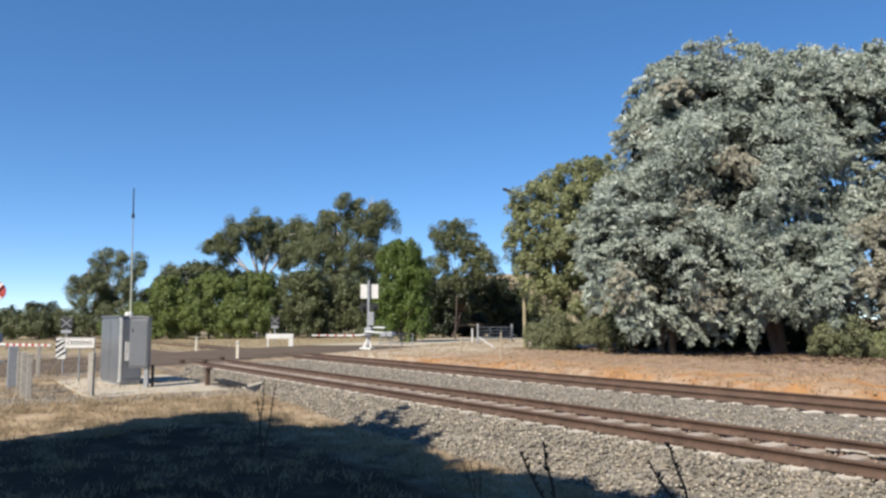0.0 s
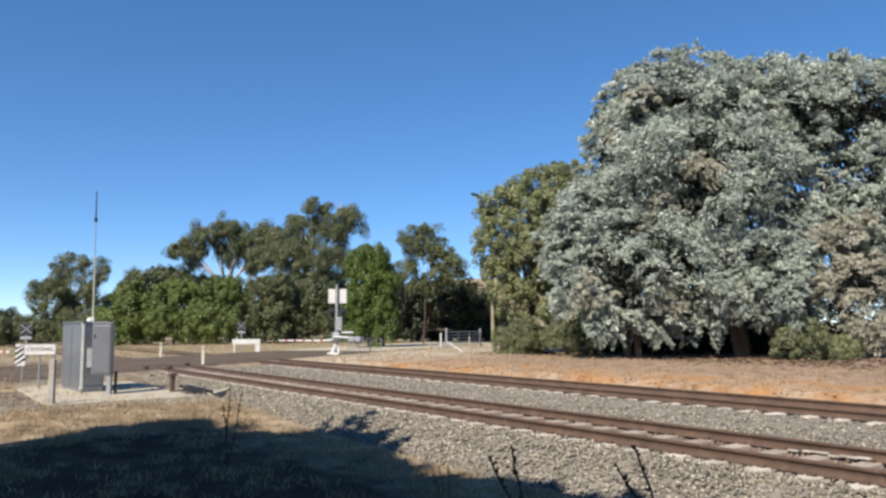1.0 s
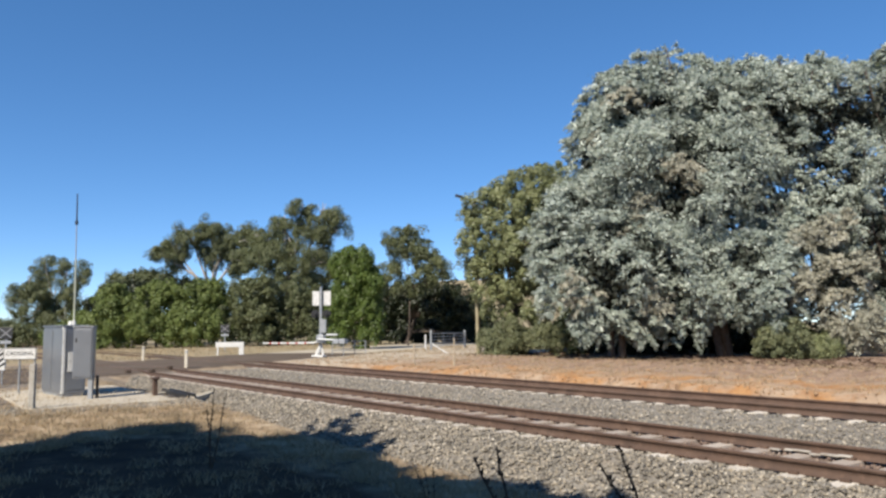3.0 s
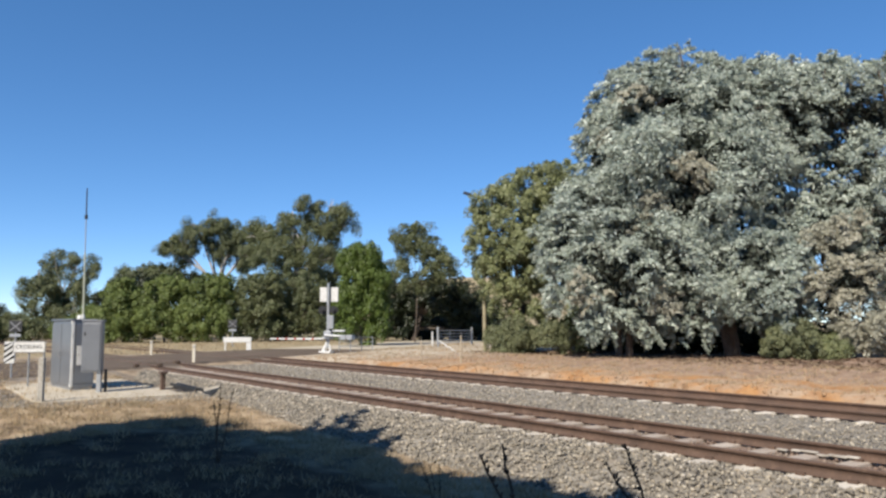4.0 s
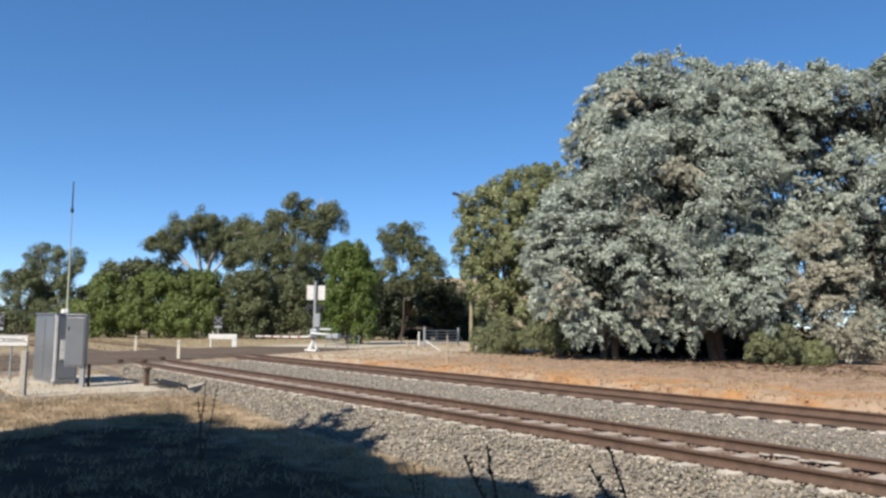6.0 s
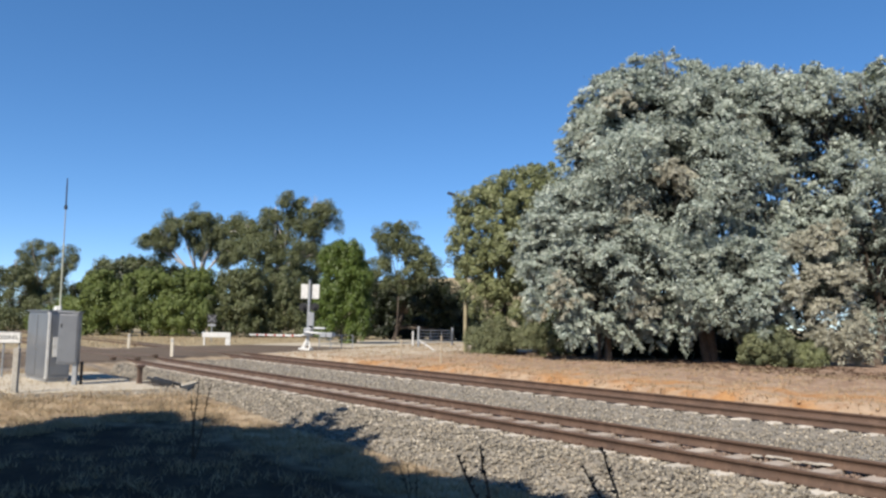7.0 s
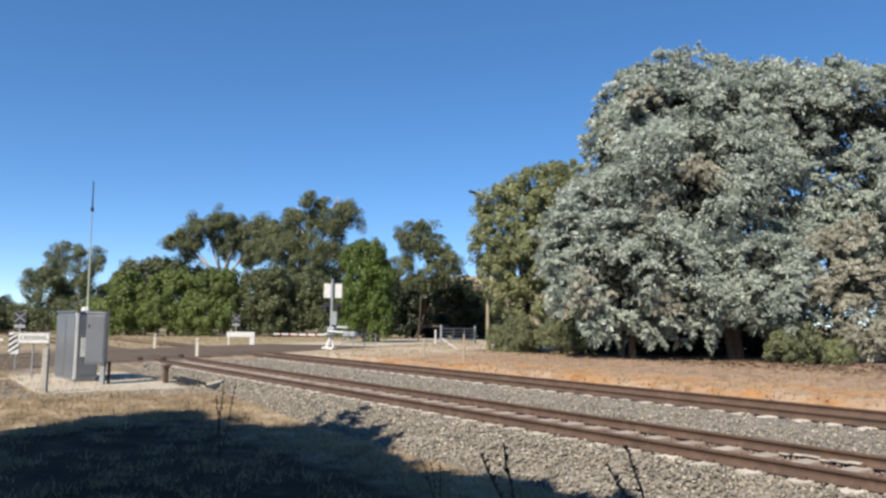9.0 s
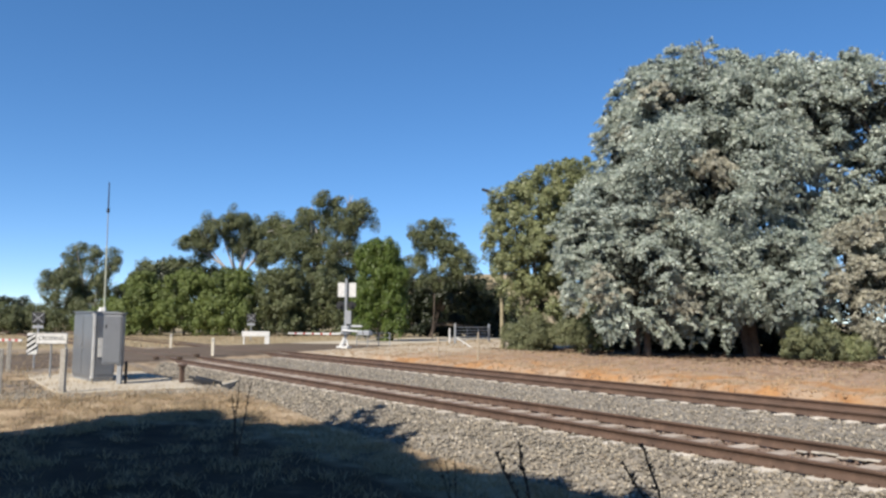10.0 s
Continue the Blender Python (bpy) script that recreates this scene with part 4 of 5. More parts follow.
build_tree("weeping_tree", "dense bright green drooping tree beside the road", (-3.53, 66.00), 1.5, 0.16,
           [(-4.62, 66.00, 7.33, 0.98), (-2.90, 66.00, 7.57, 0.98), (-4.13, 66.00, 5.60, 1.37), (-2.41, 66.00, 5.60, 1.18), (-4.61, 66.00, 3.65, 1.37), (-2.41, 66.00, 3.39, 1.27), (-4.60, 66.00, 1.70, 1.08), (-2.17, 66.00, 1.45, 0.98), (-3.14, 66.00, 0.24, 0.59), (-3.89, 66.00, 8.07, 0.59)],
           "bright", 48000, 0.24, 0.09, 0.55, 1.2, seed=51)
# the deep shade over the lane is put into the colour of these leaves
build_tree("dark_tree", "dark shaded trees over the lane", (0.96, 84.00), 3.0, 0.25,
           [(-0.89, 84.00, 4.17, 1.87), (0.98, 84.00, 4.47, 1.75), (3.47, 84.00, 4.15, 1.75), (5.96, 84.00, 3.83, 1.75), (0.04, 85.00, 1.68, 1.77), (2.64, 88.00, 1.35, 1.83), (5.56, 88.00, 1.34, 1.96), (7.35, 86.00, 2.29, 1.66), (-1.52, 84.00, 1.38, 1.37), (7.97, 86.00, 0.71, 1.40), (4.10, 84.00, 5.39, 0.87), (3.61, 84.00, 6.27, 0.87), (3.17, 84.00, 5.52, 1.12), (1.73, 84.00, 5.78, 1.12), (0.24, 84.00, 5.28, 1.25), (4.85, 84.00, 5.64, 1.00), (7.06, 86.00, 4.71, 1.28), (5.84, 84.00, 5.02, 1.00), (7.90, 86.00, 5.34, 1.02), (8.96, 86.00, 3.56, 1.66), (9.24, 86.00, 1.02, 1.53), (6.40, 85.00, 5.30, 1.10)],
           "dark_shaded_green", 28000, 0.34, 0.17, 0.8, 0.2, seed=52)
# added beyond the lane, shade in its colour, so the far end reads dark
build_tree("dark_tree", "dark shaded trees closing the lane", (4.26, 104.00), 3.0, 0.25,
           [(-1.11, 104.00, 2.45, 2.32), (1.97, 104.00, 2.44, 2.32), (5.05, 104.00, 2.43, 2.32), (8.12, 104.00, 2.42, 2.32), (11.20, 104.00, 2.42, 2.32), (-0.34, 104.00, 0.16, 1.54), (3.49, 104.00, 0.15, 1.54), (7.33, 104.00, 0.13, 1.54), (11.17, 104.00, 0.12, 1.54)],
           "dark_shaded_green", 34000, 0.4, 0.22, 0.9, 0.2, seed=53)


M["cream"] = surf("cream_paint", (0.470, 0.420, 0.336), (0.554, 0.504, 0.412), 0.2, 0.6, 0, 0.1, 0.02, (0.336, 0.277, 0.210))
M["stake"] = surf("dry_stake_timber", (0.312, 0.257, 0.187), (0.390, 0.328, 0.242), 0.2, 0.85, 0, 0.4, 0.015)


# ================= by the crossing, near side =================
def build_pad():
    bm = bmesh.new()
    box(bm, (7.2, 3.6, 0.2), Matrix.Translation((0, 0, -0.1)), 0.02)
    tagged(link("concrete_pad", bm, M["slab"], frame_at(tr(24.4, 4.7, -0.13), ALONG)), "pale concrete slab under the signal cabinet", "concrete slab")


def build_cabinet():
    t = thing("signal_cabinet", frame_at((-9.42, 22.36, -0.13), Matrix.Rotation(radians(5), 3, "Z") @ ALONG), "tall brushed aluminium railway signal cabinet on concrete slab", "cabinet")
    # local x runs along the rails, local -y towards the rails
    L, W, H = 2.1, 0.62, 1.98
    bm = bmesh.new()
    box(bm, (L, W, H - 0.08), Matrix.Translation((L / 2, -W / 2, (H - 0.08) / 2 + 0.08)), 0.015)
    part("body", bm, M["alu"], t)
    bm = bmesh.new()
    box(bm, (L + 0.06, W + 0.08, 0.05), Matrix.Translation((L / 2, -W / 2, H + 0.02)), 0.012)
    part("roof", bm, M["alu"], t)
    bm = bmesh.new()
    box(bm, (L - 0.06, W - 0.06, 0.08), Matrix.Translation((L / 2, -W / 2, 0.04)), 0.005)
    part("plinth", bm, M["steel"], t)
    for k in range(2):
        bm = bmesh.new()
        box(bm, (L / 2 - 0.06, 0.025, H - 0.24), Matrix.Translation((L / 4 + k * L / 2, 0.011, H / 2 + 0.04)), 0.006)
        d = part("door", bm, M["alu"], t)
        bm = bmesh.new()
        box(bm, (0.03, 0.03, 0.16), Matrix.Translation((L / 2 + (-0.12 if k == 0 else 0.12), 0.035, H / 2)), 0.006)
        part("handle", bm, M["steel"], d, "dull steel handle")
    bm = bmesh.new()
    box(bm, (0.14, 0.07, H - 0.1), Matrix.Translation((0.055, -0.018, H / 2 + 0.04)), 0.008)
    part("corner_trim", bm, M["white"], t, "pale corner strip")
    bm = bmesh.new()
    box(bm, (0.02, W - 0.14, H - 0.3), Matrix.Translation((-0.012, -W / 2 - 0.02, H / 2 + 0.05)), 0.006)
    part("end_panel", bm, M["alu"], t)
    bm = bmesh.new()
    box(bm, (0.03, 0.13, 0.55), Matrix.Translation((-0.035, -0.2, 0.98)), 0.006)
    part("notice_plate", bm, M["white"], t, "white plate")
    bm = bmesh.new()
    rod(bm, (0.45, -0.3, H + 0.04), (0.45, -0.3, H + 0.16), 0.09, 0.06, 14)
    part("cable_cap", bm, M["white"], t, "white round cap")


def build_antenna():
    base = (-9.37, 22.90, 1.93)
    top = (-9.41, 22.90, 5.77)
    b, e = Vector(base), Vector(top)
    t = thing("radio_antenna", Matrix.Translation(b), "tall thin whip antenna on cabinet roof", "antenna")
    d = e - b
    bm = bmesh.new()
    rod(bm, (0, 0, 0), d * 0.5, 0.028, 0.022)
    part("mast", bm, M["plastic"], t, "pale green fibreglass mast")
    bm = bmesh.new()
    rod(bm, d * 0.5, d * 0.78, 0.016, 0.014)
    part("rod", bm, M["steel"], t)
    bm = bmesh.new()
    rod(bm, d * 0.76, d * 0.79, 0.045, 0.045)
    part("coil", bm, M["black"], t, "dark coil")
    bm = bmesh.new()
    rod(bm, d * 0.79, d, 0.022, 0.016)
    part("whip", bm, M["black"], t, "dark whip")
    bm = bmesh.new()
    rod(bm, (0, 0, -0.03), (0, 0, 0.1), 0.06, 0.04)
    part("base", bm, M["white"], t, "white base")


def build_cubicle():
    o = Vector((-8.38, 21.70, -0.13))
    t = thing("power_cubicle", Matrix.Translation(o), "grey metal power box on a short post beside cabinet", "power box")
    bm = bmesh.new()
    box(bm, (0.53, 0.22, 1.40), Matrix.Translation((-0.2, 0.02, 1.25)), 0.015)
    part("body", bm, M["alu"], t)
    bm = bmesh.new()
    box(bm, (0.46, 0.02, 1.30), Matrix.Translation((-0.2, -0.098, 1.25)), 0.006)
    d = part("door", bm, M["alu"], t)
    bm = bmesh.new()
    box(bm, (0.03, 0.02, 0.1), Matrix.Translation((-0.38, -0.115, 1.6)), 0.004)
    part("lock", bm, M["black"], d)
    bm = bmesh.new()
    box(bm, (0.58, 0.28, 0.03), Matrix.Translation((-0.2, 0.02, 1.965)), 0.008)
    part("rain_hood", bm, M["alu"], t)
    bm = bmesh.new()
    box(bm, (0.12, 0.12, 0.62), Matrix.Translation((0, 0.02, 0.28)), 0.01)
    part("post", bm, M["steel"], t)
    bm = bmesh.new()
    rod(bm, (0.12, 0.16, -0.02), (0.12, 0.16, 0.62), 0.04)
    part("conduit", bm, M["black"], t, "dark conduit")


def build_posts():
    bm = bmesh.new()
    box(bm, (0.13, 0.13, 1.2), Matrix.Translation((0, 0, 0.5)), 0.015)
    me_ob = link("bollard", bm, M["wood"], Matrix.Translation((-8.78, 19.20, -0.17)))
    tagged(me_ob, "weathered grey square timber post in dry grass", "post", "timber posts")
    for q in [(-10.22, 19.00, -0.17), (-10.86, 19.90, -0.17), (-13.70, 26.00, -0.17), (-11.35, 20.60, -0.17)]:
        copy_thing(me_ob, Matrix.Translation(q) @ pose(0, 0, 0, 0, 0, 31))
    bm = bmesh.new()
    box(bm, (0.25, 0.25, 1.3), Matrix.Translation((0, 0, 0.55)), 0.02)
    tagged(link("cable_pillar", bm, M["steel"], frame_at((-12.33, 22.00, -0.17), ALONG)), "grey steel cable pillar beside timber posts", "pillar")


def text_on(parent, body, size, at, material):
    cu = bpy.data.curves.new("text", "FONT")
    cu.body, cu.size, cu.align_x, cu.align_y, cu.extrude = body, size, "CENTER", "CENTER", 0.003
    ob = new("lettering", cu)
    ob.data.materials.append(material)
    ob.parent = parent
    ob.matrix_basis = at
    return ob


def build_sign():
    o = Vector((-11.35, 24.00, 0.22))
    o.z = gz(o.x, o.y)
    t = thing("crossing_sign", Matrix.Translation(o), "white rectangular sign with black border and lettering on thin posts", "sign")
    mid = Vector((-11.38, 24.00, 1.06)) - o
    bm = bmesh.new()
    box(bm, (0.98, 0.03, 0.35), Matrix.Translation(mid), 0.006)
    b = part("board", bm, M["white"], t)
    bm = bmesh.new()
    for x, z, w, h in ((0, 0.163, 0.95, 0.012), (0, -0.163, 0.95, 0.012), (0.47, 0, 0.012, 0.33), (-0.47, 0, 0.012, 0.33)):
        box(bm, (w, 0.012, h), Matrix.Translation(mid + Vector((x, -0.018, z))))
    part("border", bm, M["black"], b, "black border")
    text_on(b, "CROSSING", 0.165, Matrix.Translation(mid + Vector((0, -0.02, 0))) @ pose(0, 0, 0, 90), M["black"])
    for x in (-0.05, 0.4):
        bm = bmesh.new()
        rod(bm, (x, 0.05, -0.05), (x, 0.05, mid.z + 0.15), 0.028)
        part("post", bm, M["steel"], t)


def build_marker():
    o = Vector((-13.63, 27.50, 0.01))
    o.z = gz(o.x, o.y)
    t = thing("hazard_marker", Matrix.Translation(o), "white hazard marker board with black diagonal stripes on post", "sign")
    mid = Vector((-13.71, 27.50, 0.78)) - o
    w, h = 0.35, 0.75
    bm = bmesh.new()
    box(bm, (w, 0.02, h), Matrix.Translation(mid), 0.004)
    b = part("board", bm, M["white"], t)
    for k in range(4):
        bm = bmesh.new()
        y0 = -h / 2 + k * 0.2
        v = [bm.verts.new(mid + Vector((x, -0.014, z))) for x, z in ((-w / 2, y0 - 0.05), (w / 2, y0 + 0.2), (w / 2, min(y0 + 0.29, h / 2)), (-w / 2, y0 + 0.04))]
        for q in v:
            q.co.z = max(mid.z - h / 2, min(mid.z + h / 2, q.co.z))
        bm.faces.new(v)
        bmesh.ops.solidify(bm, geom=bm.faces[:], thickness=0.003)
        part("stripe", bm, M["black"], b, "black stripe")
    bm = bmesh.new()
    rod(bm, (0, 0.03, -0.05), (0, 0.03, mid.z + 0.2), 0.03)
    part("post", bm, M["steel"], t)


def crossbuck(t, m, size, side=-1):
    """Two crossed white boards with a red edge."""
    for s in (-1, 1):
        bm = bmesh.new()
        box(bm, (size, 0.03, size * 0.24), m @ Matrix.Translation((0, 0.0 if s < 0 else -0.02, 0)) @ pose(0, 0, 0, 0, s * 45), 0.005)
        b = part("cross_board", bm, M["white"], t, "white cross board with red edge")
        bm = bmesh.new()
        for k in (-1, 1):
            box(bm, (size * 0.98, 0.036, size * 0.05), m @ Matrix.Translation((0, 0.0 if s < 0 else -0.02, 0)) @ pose(0, 0, 0, 0, s * 45) @ Matrix.Translation((0, 0, k * size * 0.095)))
        part("edge_stripe", bm, M["red"], b, "red stripe")


def build_barrier(name, foot, z0, boom_way, boom_len, period, boom_z, mast_h, label, red):
    """A boom barrier: mast, light boards, signs, counterweight arms, boom down across its lane."""
    o = Vector((foot[0], foot[1], z0))
    f = frame_at(o, boom_way)        # local x runs out along the boom
    t = thing(name, f, label, "boom barrier", "boom barriers")
    bm = bmesh.new()
    rod(bm, (0, 0, 0.3), (0, 0, mast_h), 0.11, 0.085, 12)
    part("mast", bm, M["steel"], t)
    bm = bmesh.new()
    box(bm, (0.8, 0.55, 0.14), Matrix.Translation((0.12, 0, 0.05)), 0.02)
    limb_tube(bm, [Vector((0.32, 0, 0.05)), Vector((0.14, 0, 0.42)), Vector((-0.04, 0, 0.8))], 0.15, 0.1, 8)
    limb_tube(bm, [Vector((-0.2, 0, 0.05)), Vector((-0.12, 0, 0.4)), Vector((-0.02, 0, 0.7))], 0.08, 0.06, 8)
    part("footing", bm, M["white"], t, "pale footing with splayed legs")
    bm = bmesh.new()
    box(bm, (0.5, 0.4, 0.5), Matrix.Translation((-0.12, 0.18, boom_z + 0.16)), 0.05)
    part("drive_housing", bm, M["steel"], t)
    n = 2 * int(boom_len / period)
    bz = boom_z - 0.1
    bm = bmesh.new()
    limb_tube(bm, [Vector((-0.1, -0.16, bz + 0.5)), Vector((0.1, -0.16, bz + 0.42)), Vector((0.38, -0.16, bz + 0.06)), Vector((0.6, -0.16, bz)), Vector((1.1, -0.16, bz))], 0.085, 0.06, 8)
    part("boom_arm", bm, M["white"], t)
    boom = None
    for k in range(n):
        bm = bmesh.new()
        pair = 2 * (boom_len - 1.1) / n
        x0 = 1.1 + (k // 2) * pair + (0 if k % 2 == 0 else red * pair)
        x1 = x0 + (red if k % 2 == 0 else 1 - red) * pair
        box(bm, (x1 - x0, 0.05, 0.12 - 0.03 * k / n), Matrix.Translation(((x0 + x1) / 2, -0.16, bz)))
        part("boom_section", bm, M["red" if k % 2 == 0 else "white"], t, "dull red section" if k % 2 == 0 else "white section")
    for y, z0, z1, reach in ((-0.16, 0.5, 0.5, -1.1), (0.42, 0.24, 0.14, -1.9)):
        bm = bmesh.new()
        limb_tube(bm, [Vector((0.0, y, bz + z0)), Vector((reach / 2, y, bz + (z0 + z1) / 2)), Vector((reach, y, bz + z1))], 0.085, 0.07, 8)
        part("counter_arm", bm, M["steel"], t)
    for x in (-1.75, -1.32):
        bm = bmesh.new()
        box(bm, (0.38, 0.5, 0.3), Matrix.Translation((x, 0.3, bz + 0.1)), 0.03)
        part("counterweight", bm, M["steel"], t)
    return t


def build_far_barrier():
    foot = (-4.81, 49.30)
    t = build_barrier("boom_barrier", foot, -0.06, -ROAD_SIDE, 4.35, 0.85, 0.98, 4.45,
                      "grey boom barrier with lowered red and white boom", 0.24)
    inv = t.matrix_basis.inverted()
    spin = inv.to_3x3().to_4x4()
    # two white sign backs on the mast, seen from across the tracks
    for dx, w in ((-0.33, 0.44), (0.36, 0.5)):
        bm = bmesh.new()
        box(bm, (w, 0.03, 0.92), Matrix.Translation((0, 0, 0)), 0.01)
        bmesh.ops.transform(bm, matrix=Matrix.Translation((0, 0, 3.72)) @ spin @ Matrix.Translation((dx, 0.12, 0)), verts=bm.verts)
        part("sign_board", bm, M["white"], t, "white sign board")
    bm = bmesh.new()
    box(bm, (1.2, 0.05, 0.05), Matrix.Translation((0, 0, 2.72)) @ spin)
    part("light_bar", bm, M["black"], t)
    for dx in (-0.36, 0.36):
        bm = bmesh.new()
        rod(bm, (0, -0.02, 0), (0, 0.04, 0), 0.27, 0.27, 20)
        rod(bm, (0, 0.0, 0), (0, -0.22, 0), 0.12, 0.1, 14)
        bmesh.ops.transform(bm, matrix=Matrix.Translation((0, 0, 2.72)) @ spin @ Matrix.Translation((dx, -0.05, 0)), verts=bm.verts)
        part("warning_light", bm, M["black"], t, "black round light backing")
    bm = bmesh.new()
    box(bm, (0.36, 0.3, 0.85), Matrix.Translation((0, 0, 1.95)) @ spin @ Matrix.Translation((0.16, 0, 0)), 0.02)
    part("junction_box", bm, M["steel"], t)


def build_near_barrier():
    foot = (-20.00, 34.00)
    t = build_barrier("boom_barrier", foot, -0.1, Vector((0.93, -0.37, 0)), 3.7, 0.5, 0.95, 4.0,
                      "boom barrier with red and white crossing signs, boom lowered", 0.45)
    inv = t.matrix_basis.inverted()
    spin = inv.to_3x3().to_4x4()
    crossbuck(t, Matrix.Translation((0, 0, 3.2)) @ spin @ Matrix.Translation((0.02, -0.12, 0)), 1.0)
    bm = bmesh.new()
    rod(bm, (0, 0.02, 0), (0, 0.06, 0), 0.42, 0.42, 24)
    bmesh.ops.transform(bm, matrix=Matrix.Translation((0, 0, 3.2)) @ spin @ Matrix.Translation((0.1, -0.1, 0)), verts=bm.verts)
    part("backing_board", bm, M["red"], t, "red backing board")
    for dx in (-0.42, 0.0):
        bm = bmesh.new()
        rod(bm, (0, -0.02, 0), (0, 0.04, 0), 0.25, 0.25, 20)
        bmesh.ops.transform(bm, matrix=Matrix.Translation((0, 0, 2.3)) @ spin @ Matrix.Translation((dx, -0.1, 0)), verts=bm.verts)
        part("warning_light", bm, M["black"], t, "black round light backing")


def build_small_signals():
    # far light units on slim posts, seen over the road
    for (x, y, zt), zb in (((-21.64, 44.00, 1.69), -0.1), ((-13.63, 62.00, 1.82), -0.05)):
        o = Vector((x, y, zb))
        t = thing("warning_signal", Matrix.Translation(o), "slim post with a black board and grey cross", "signal", "warning signals")
        bm = bmesh.new()
        rod(bm, (0, 0, -0.1), (0, 0, zt - zb + 0.25), 0.05)
        part("post", bm, M["steel"], t)
        bm = bmesh.new()
        box(bm, (0.72, 0.03, 0.66), Matrix.Translation((0, -0.06, zt - zb)), 0.02)
        b = part("backing_board", bm, M["black"], t, "black backing board")
        for k in (-1, 1):
            bm = bmesh.new()
            box(bm, (0.8, 0.02, 0.06), Matrix.Translation((0, -0.085 - 0.012 * k, zt - zb)) @ pose(0, 0, 0, 0, k * 40), 0.004)
            part("cross_board", bm, M["roof_iron"], b, "dull grey cross board")
        bm = bmesh.new()
        box(bm, (0.6, 0.03, 0.16), Matrix.Translation((0, -0.06, zt - zb - 0.5)), 0.006)
        part("plate", bm, M["steel"], t)
    # white pedestrian rail beyond the road
    o = Vector((-11.75, 56.00, -0.05))
    t = thing("white_railing", Matrix.Translation(o), "short white painted railing beside the road", "railing")
    for x, w in ((0.62, 0.34), (-1.05, 0.1)):
        bm = bmesh.new()
        box(bm, (w, 0.12, 0.85), Matrix.Translation((x, 0, 0.35)), 0.015)
        part("post", bm, M["white"], t)
    bm = bmesh.new()
    box(bm, (2.0, 0.12, 0.36), Matrix.Translation((-0.2, -0.02, 0.72)), 0.02)
    part("rail", bm, M["white"], t)


def build_guide_posts():
    bm = bmesh.new()
    box(bm, (0.14, 0.08, 0.95), Matrix.Translation((0, 0, 0.36)), 0.015)
    a = thing("guide_post", Matrix.Translation((-9.95, 37.10, -0.02)), "cream white guide post at road edge", "post", "guide posts")
    part("post", bm, M["cream"], a)
    bm = bmesh.new()
    box(bm, (0.10, 0.1, 0.08), Matrix.Translation((0, 0, 0.72)))
    part("reflector", bm, M["steel"], a, "dull reflector")
    copy_thing(a, Matrix.Translation((-14.89, 46.20, -0.02)) @ pose(0, 0, 0, 1, 1, 8))


def build_rail_clutter():
    # short rusty post with a crossbar beside the near rail
    o = Vector((-6.86, 22.40, -0.08))
    o.z = gz(o.x, o.y)
    t = thing("rusty_post", frame_at(o, ALONG), "short rusty steel post beside the track", "post")
    bm = bmesh.new()
    box(bm, (0.14, 0.12, 0.62), Matrix.Translation((0, 0, 0.26)), 0.01)
    part("post", bm, M["rust"], t)
    bm = bmesh.new()
    box(bm, (0.3, 0.2, 0.06), Matrix.Translation((0, 0, 0.58)), 0.01)
    part("cap", bm, M["rust"], t)
    # low concrete edging from the slab to the ballast in two lengths, a black strip for the shadow between
    for p0, p1 in (((-7.98, 22.31), (-7.03, 24.34)), ((-5.78, 22.05), (-5.62, 24.98))):
        a, b = Vector((*p0, -0.2)), Vector((*p1, -0.2))
        bm = bmesh.new()
        box(bm, ((b - a).length, 0.26, 0.22), Matrix.Translation(((b - a).length / 2, 0, -0.08)), 0.02)
        tagged(link("concrete_edging", bm, M["slab"], frame_at(a, b - a)), "low pale concrete edging in the ballast", "edging", "edgings")
    # black strip that puts the dark shadow between the edgings into a shape
    a, b = Vector((*(-7.19, 24.58), -0.16)), Vector((*(-5.73, 22.04), -0.16))
    bm = bmesh.new()
    for q, w in ((-0.1, 0.04), (0.1, 0.04), (0, 0.18)):
        box(bm, ((b - a).length, w, 0.16 if w < 0.1 else 0.06), Matrix.Translation(((b - a).length / 2, q, 0 if w < 0.1 else -0.05)), 0.008)
    tagged(link("cable_trough", bm, M["black"], frame_at(a, b - a)), "black strip in place of the shadow beside the concrete edging", "trough")
    # dark cable troughs and clips along the near rail at the crossing
    for k, (x, y, z) in enumerate(((-10.55, 31.00, 0.13), (-9.79, 31.50, 0.12), (-9.24, 32.00, 0.21))):
        bm = bmesh.new()
        box(bm, (0.3, 0.2, 0.14), None, 0.04)
        tagged(link("track_box", bm, M["stalk"], frame_at((x, y, z), ALONG)), "small dark track connection box at the rail", "box", "track boxes")
    # pale broken boards lying between the near rails
    rnd = random.Random(4)
    for k in range(6):
        a = 6.3 - k * 0.2
        bm = bmesh.new()
        box(bm, (rnd.uniform(0.12, 0.3), rnd.uniform(0.05, 0.1), 0.025), None, 0.008)
        tagged(link("pale_board", bm, M["concrete"], frame_at(tr(a, 10.64 + rnd.uniform(-0.04, 0.02), -0.145 + 0.012 * (k % 3)), ALONG) @ pose(0, 0, 0, 0, 0, rnd.uniform(-5, 5))),
               "pale splintered board lying against the rail foot", "board", "pale boards")
    # rubber crossing panels between the rails
    for mid in (NEAR_MID, FAR_MID):
        deck = thing("crossing_deck", Matrix(), "dark rubber crossing deck between the rails", "crossing deck", "crossing decks")
        for k in range(9):
            bm = bmesh.new()
            box(bm, (1.76, 1.28, 0.12), Matrix.Translation((0, 0, -0.062)), 0.012)
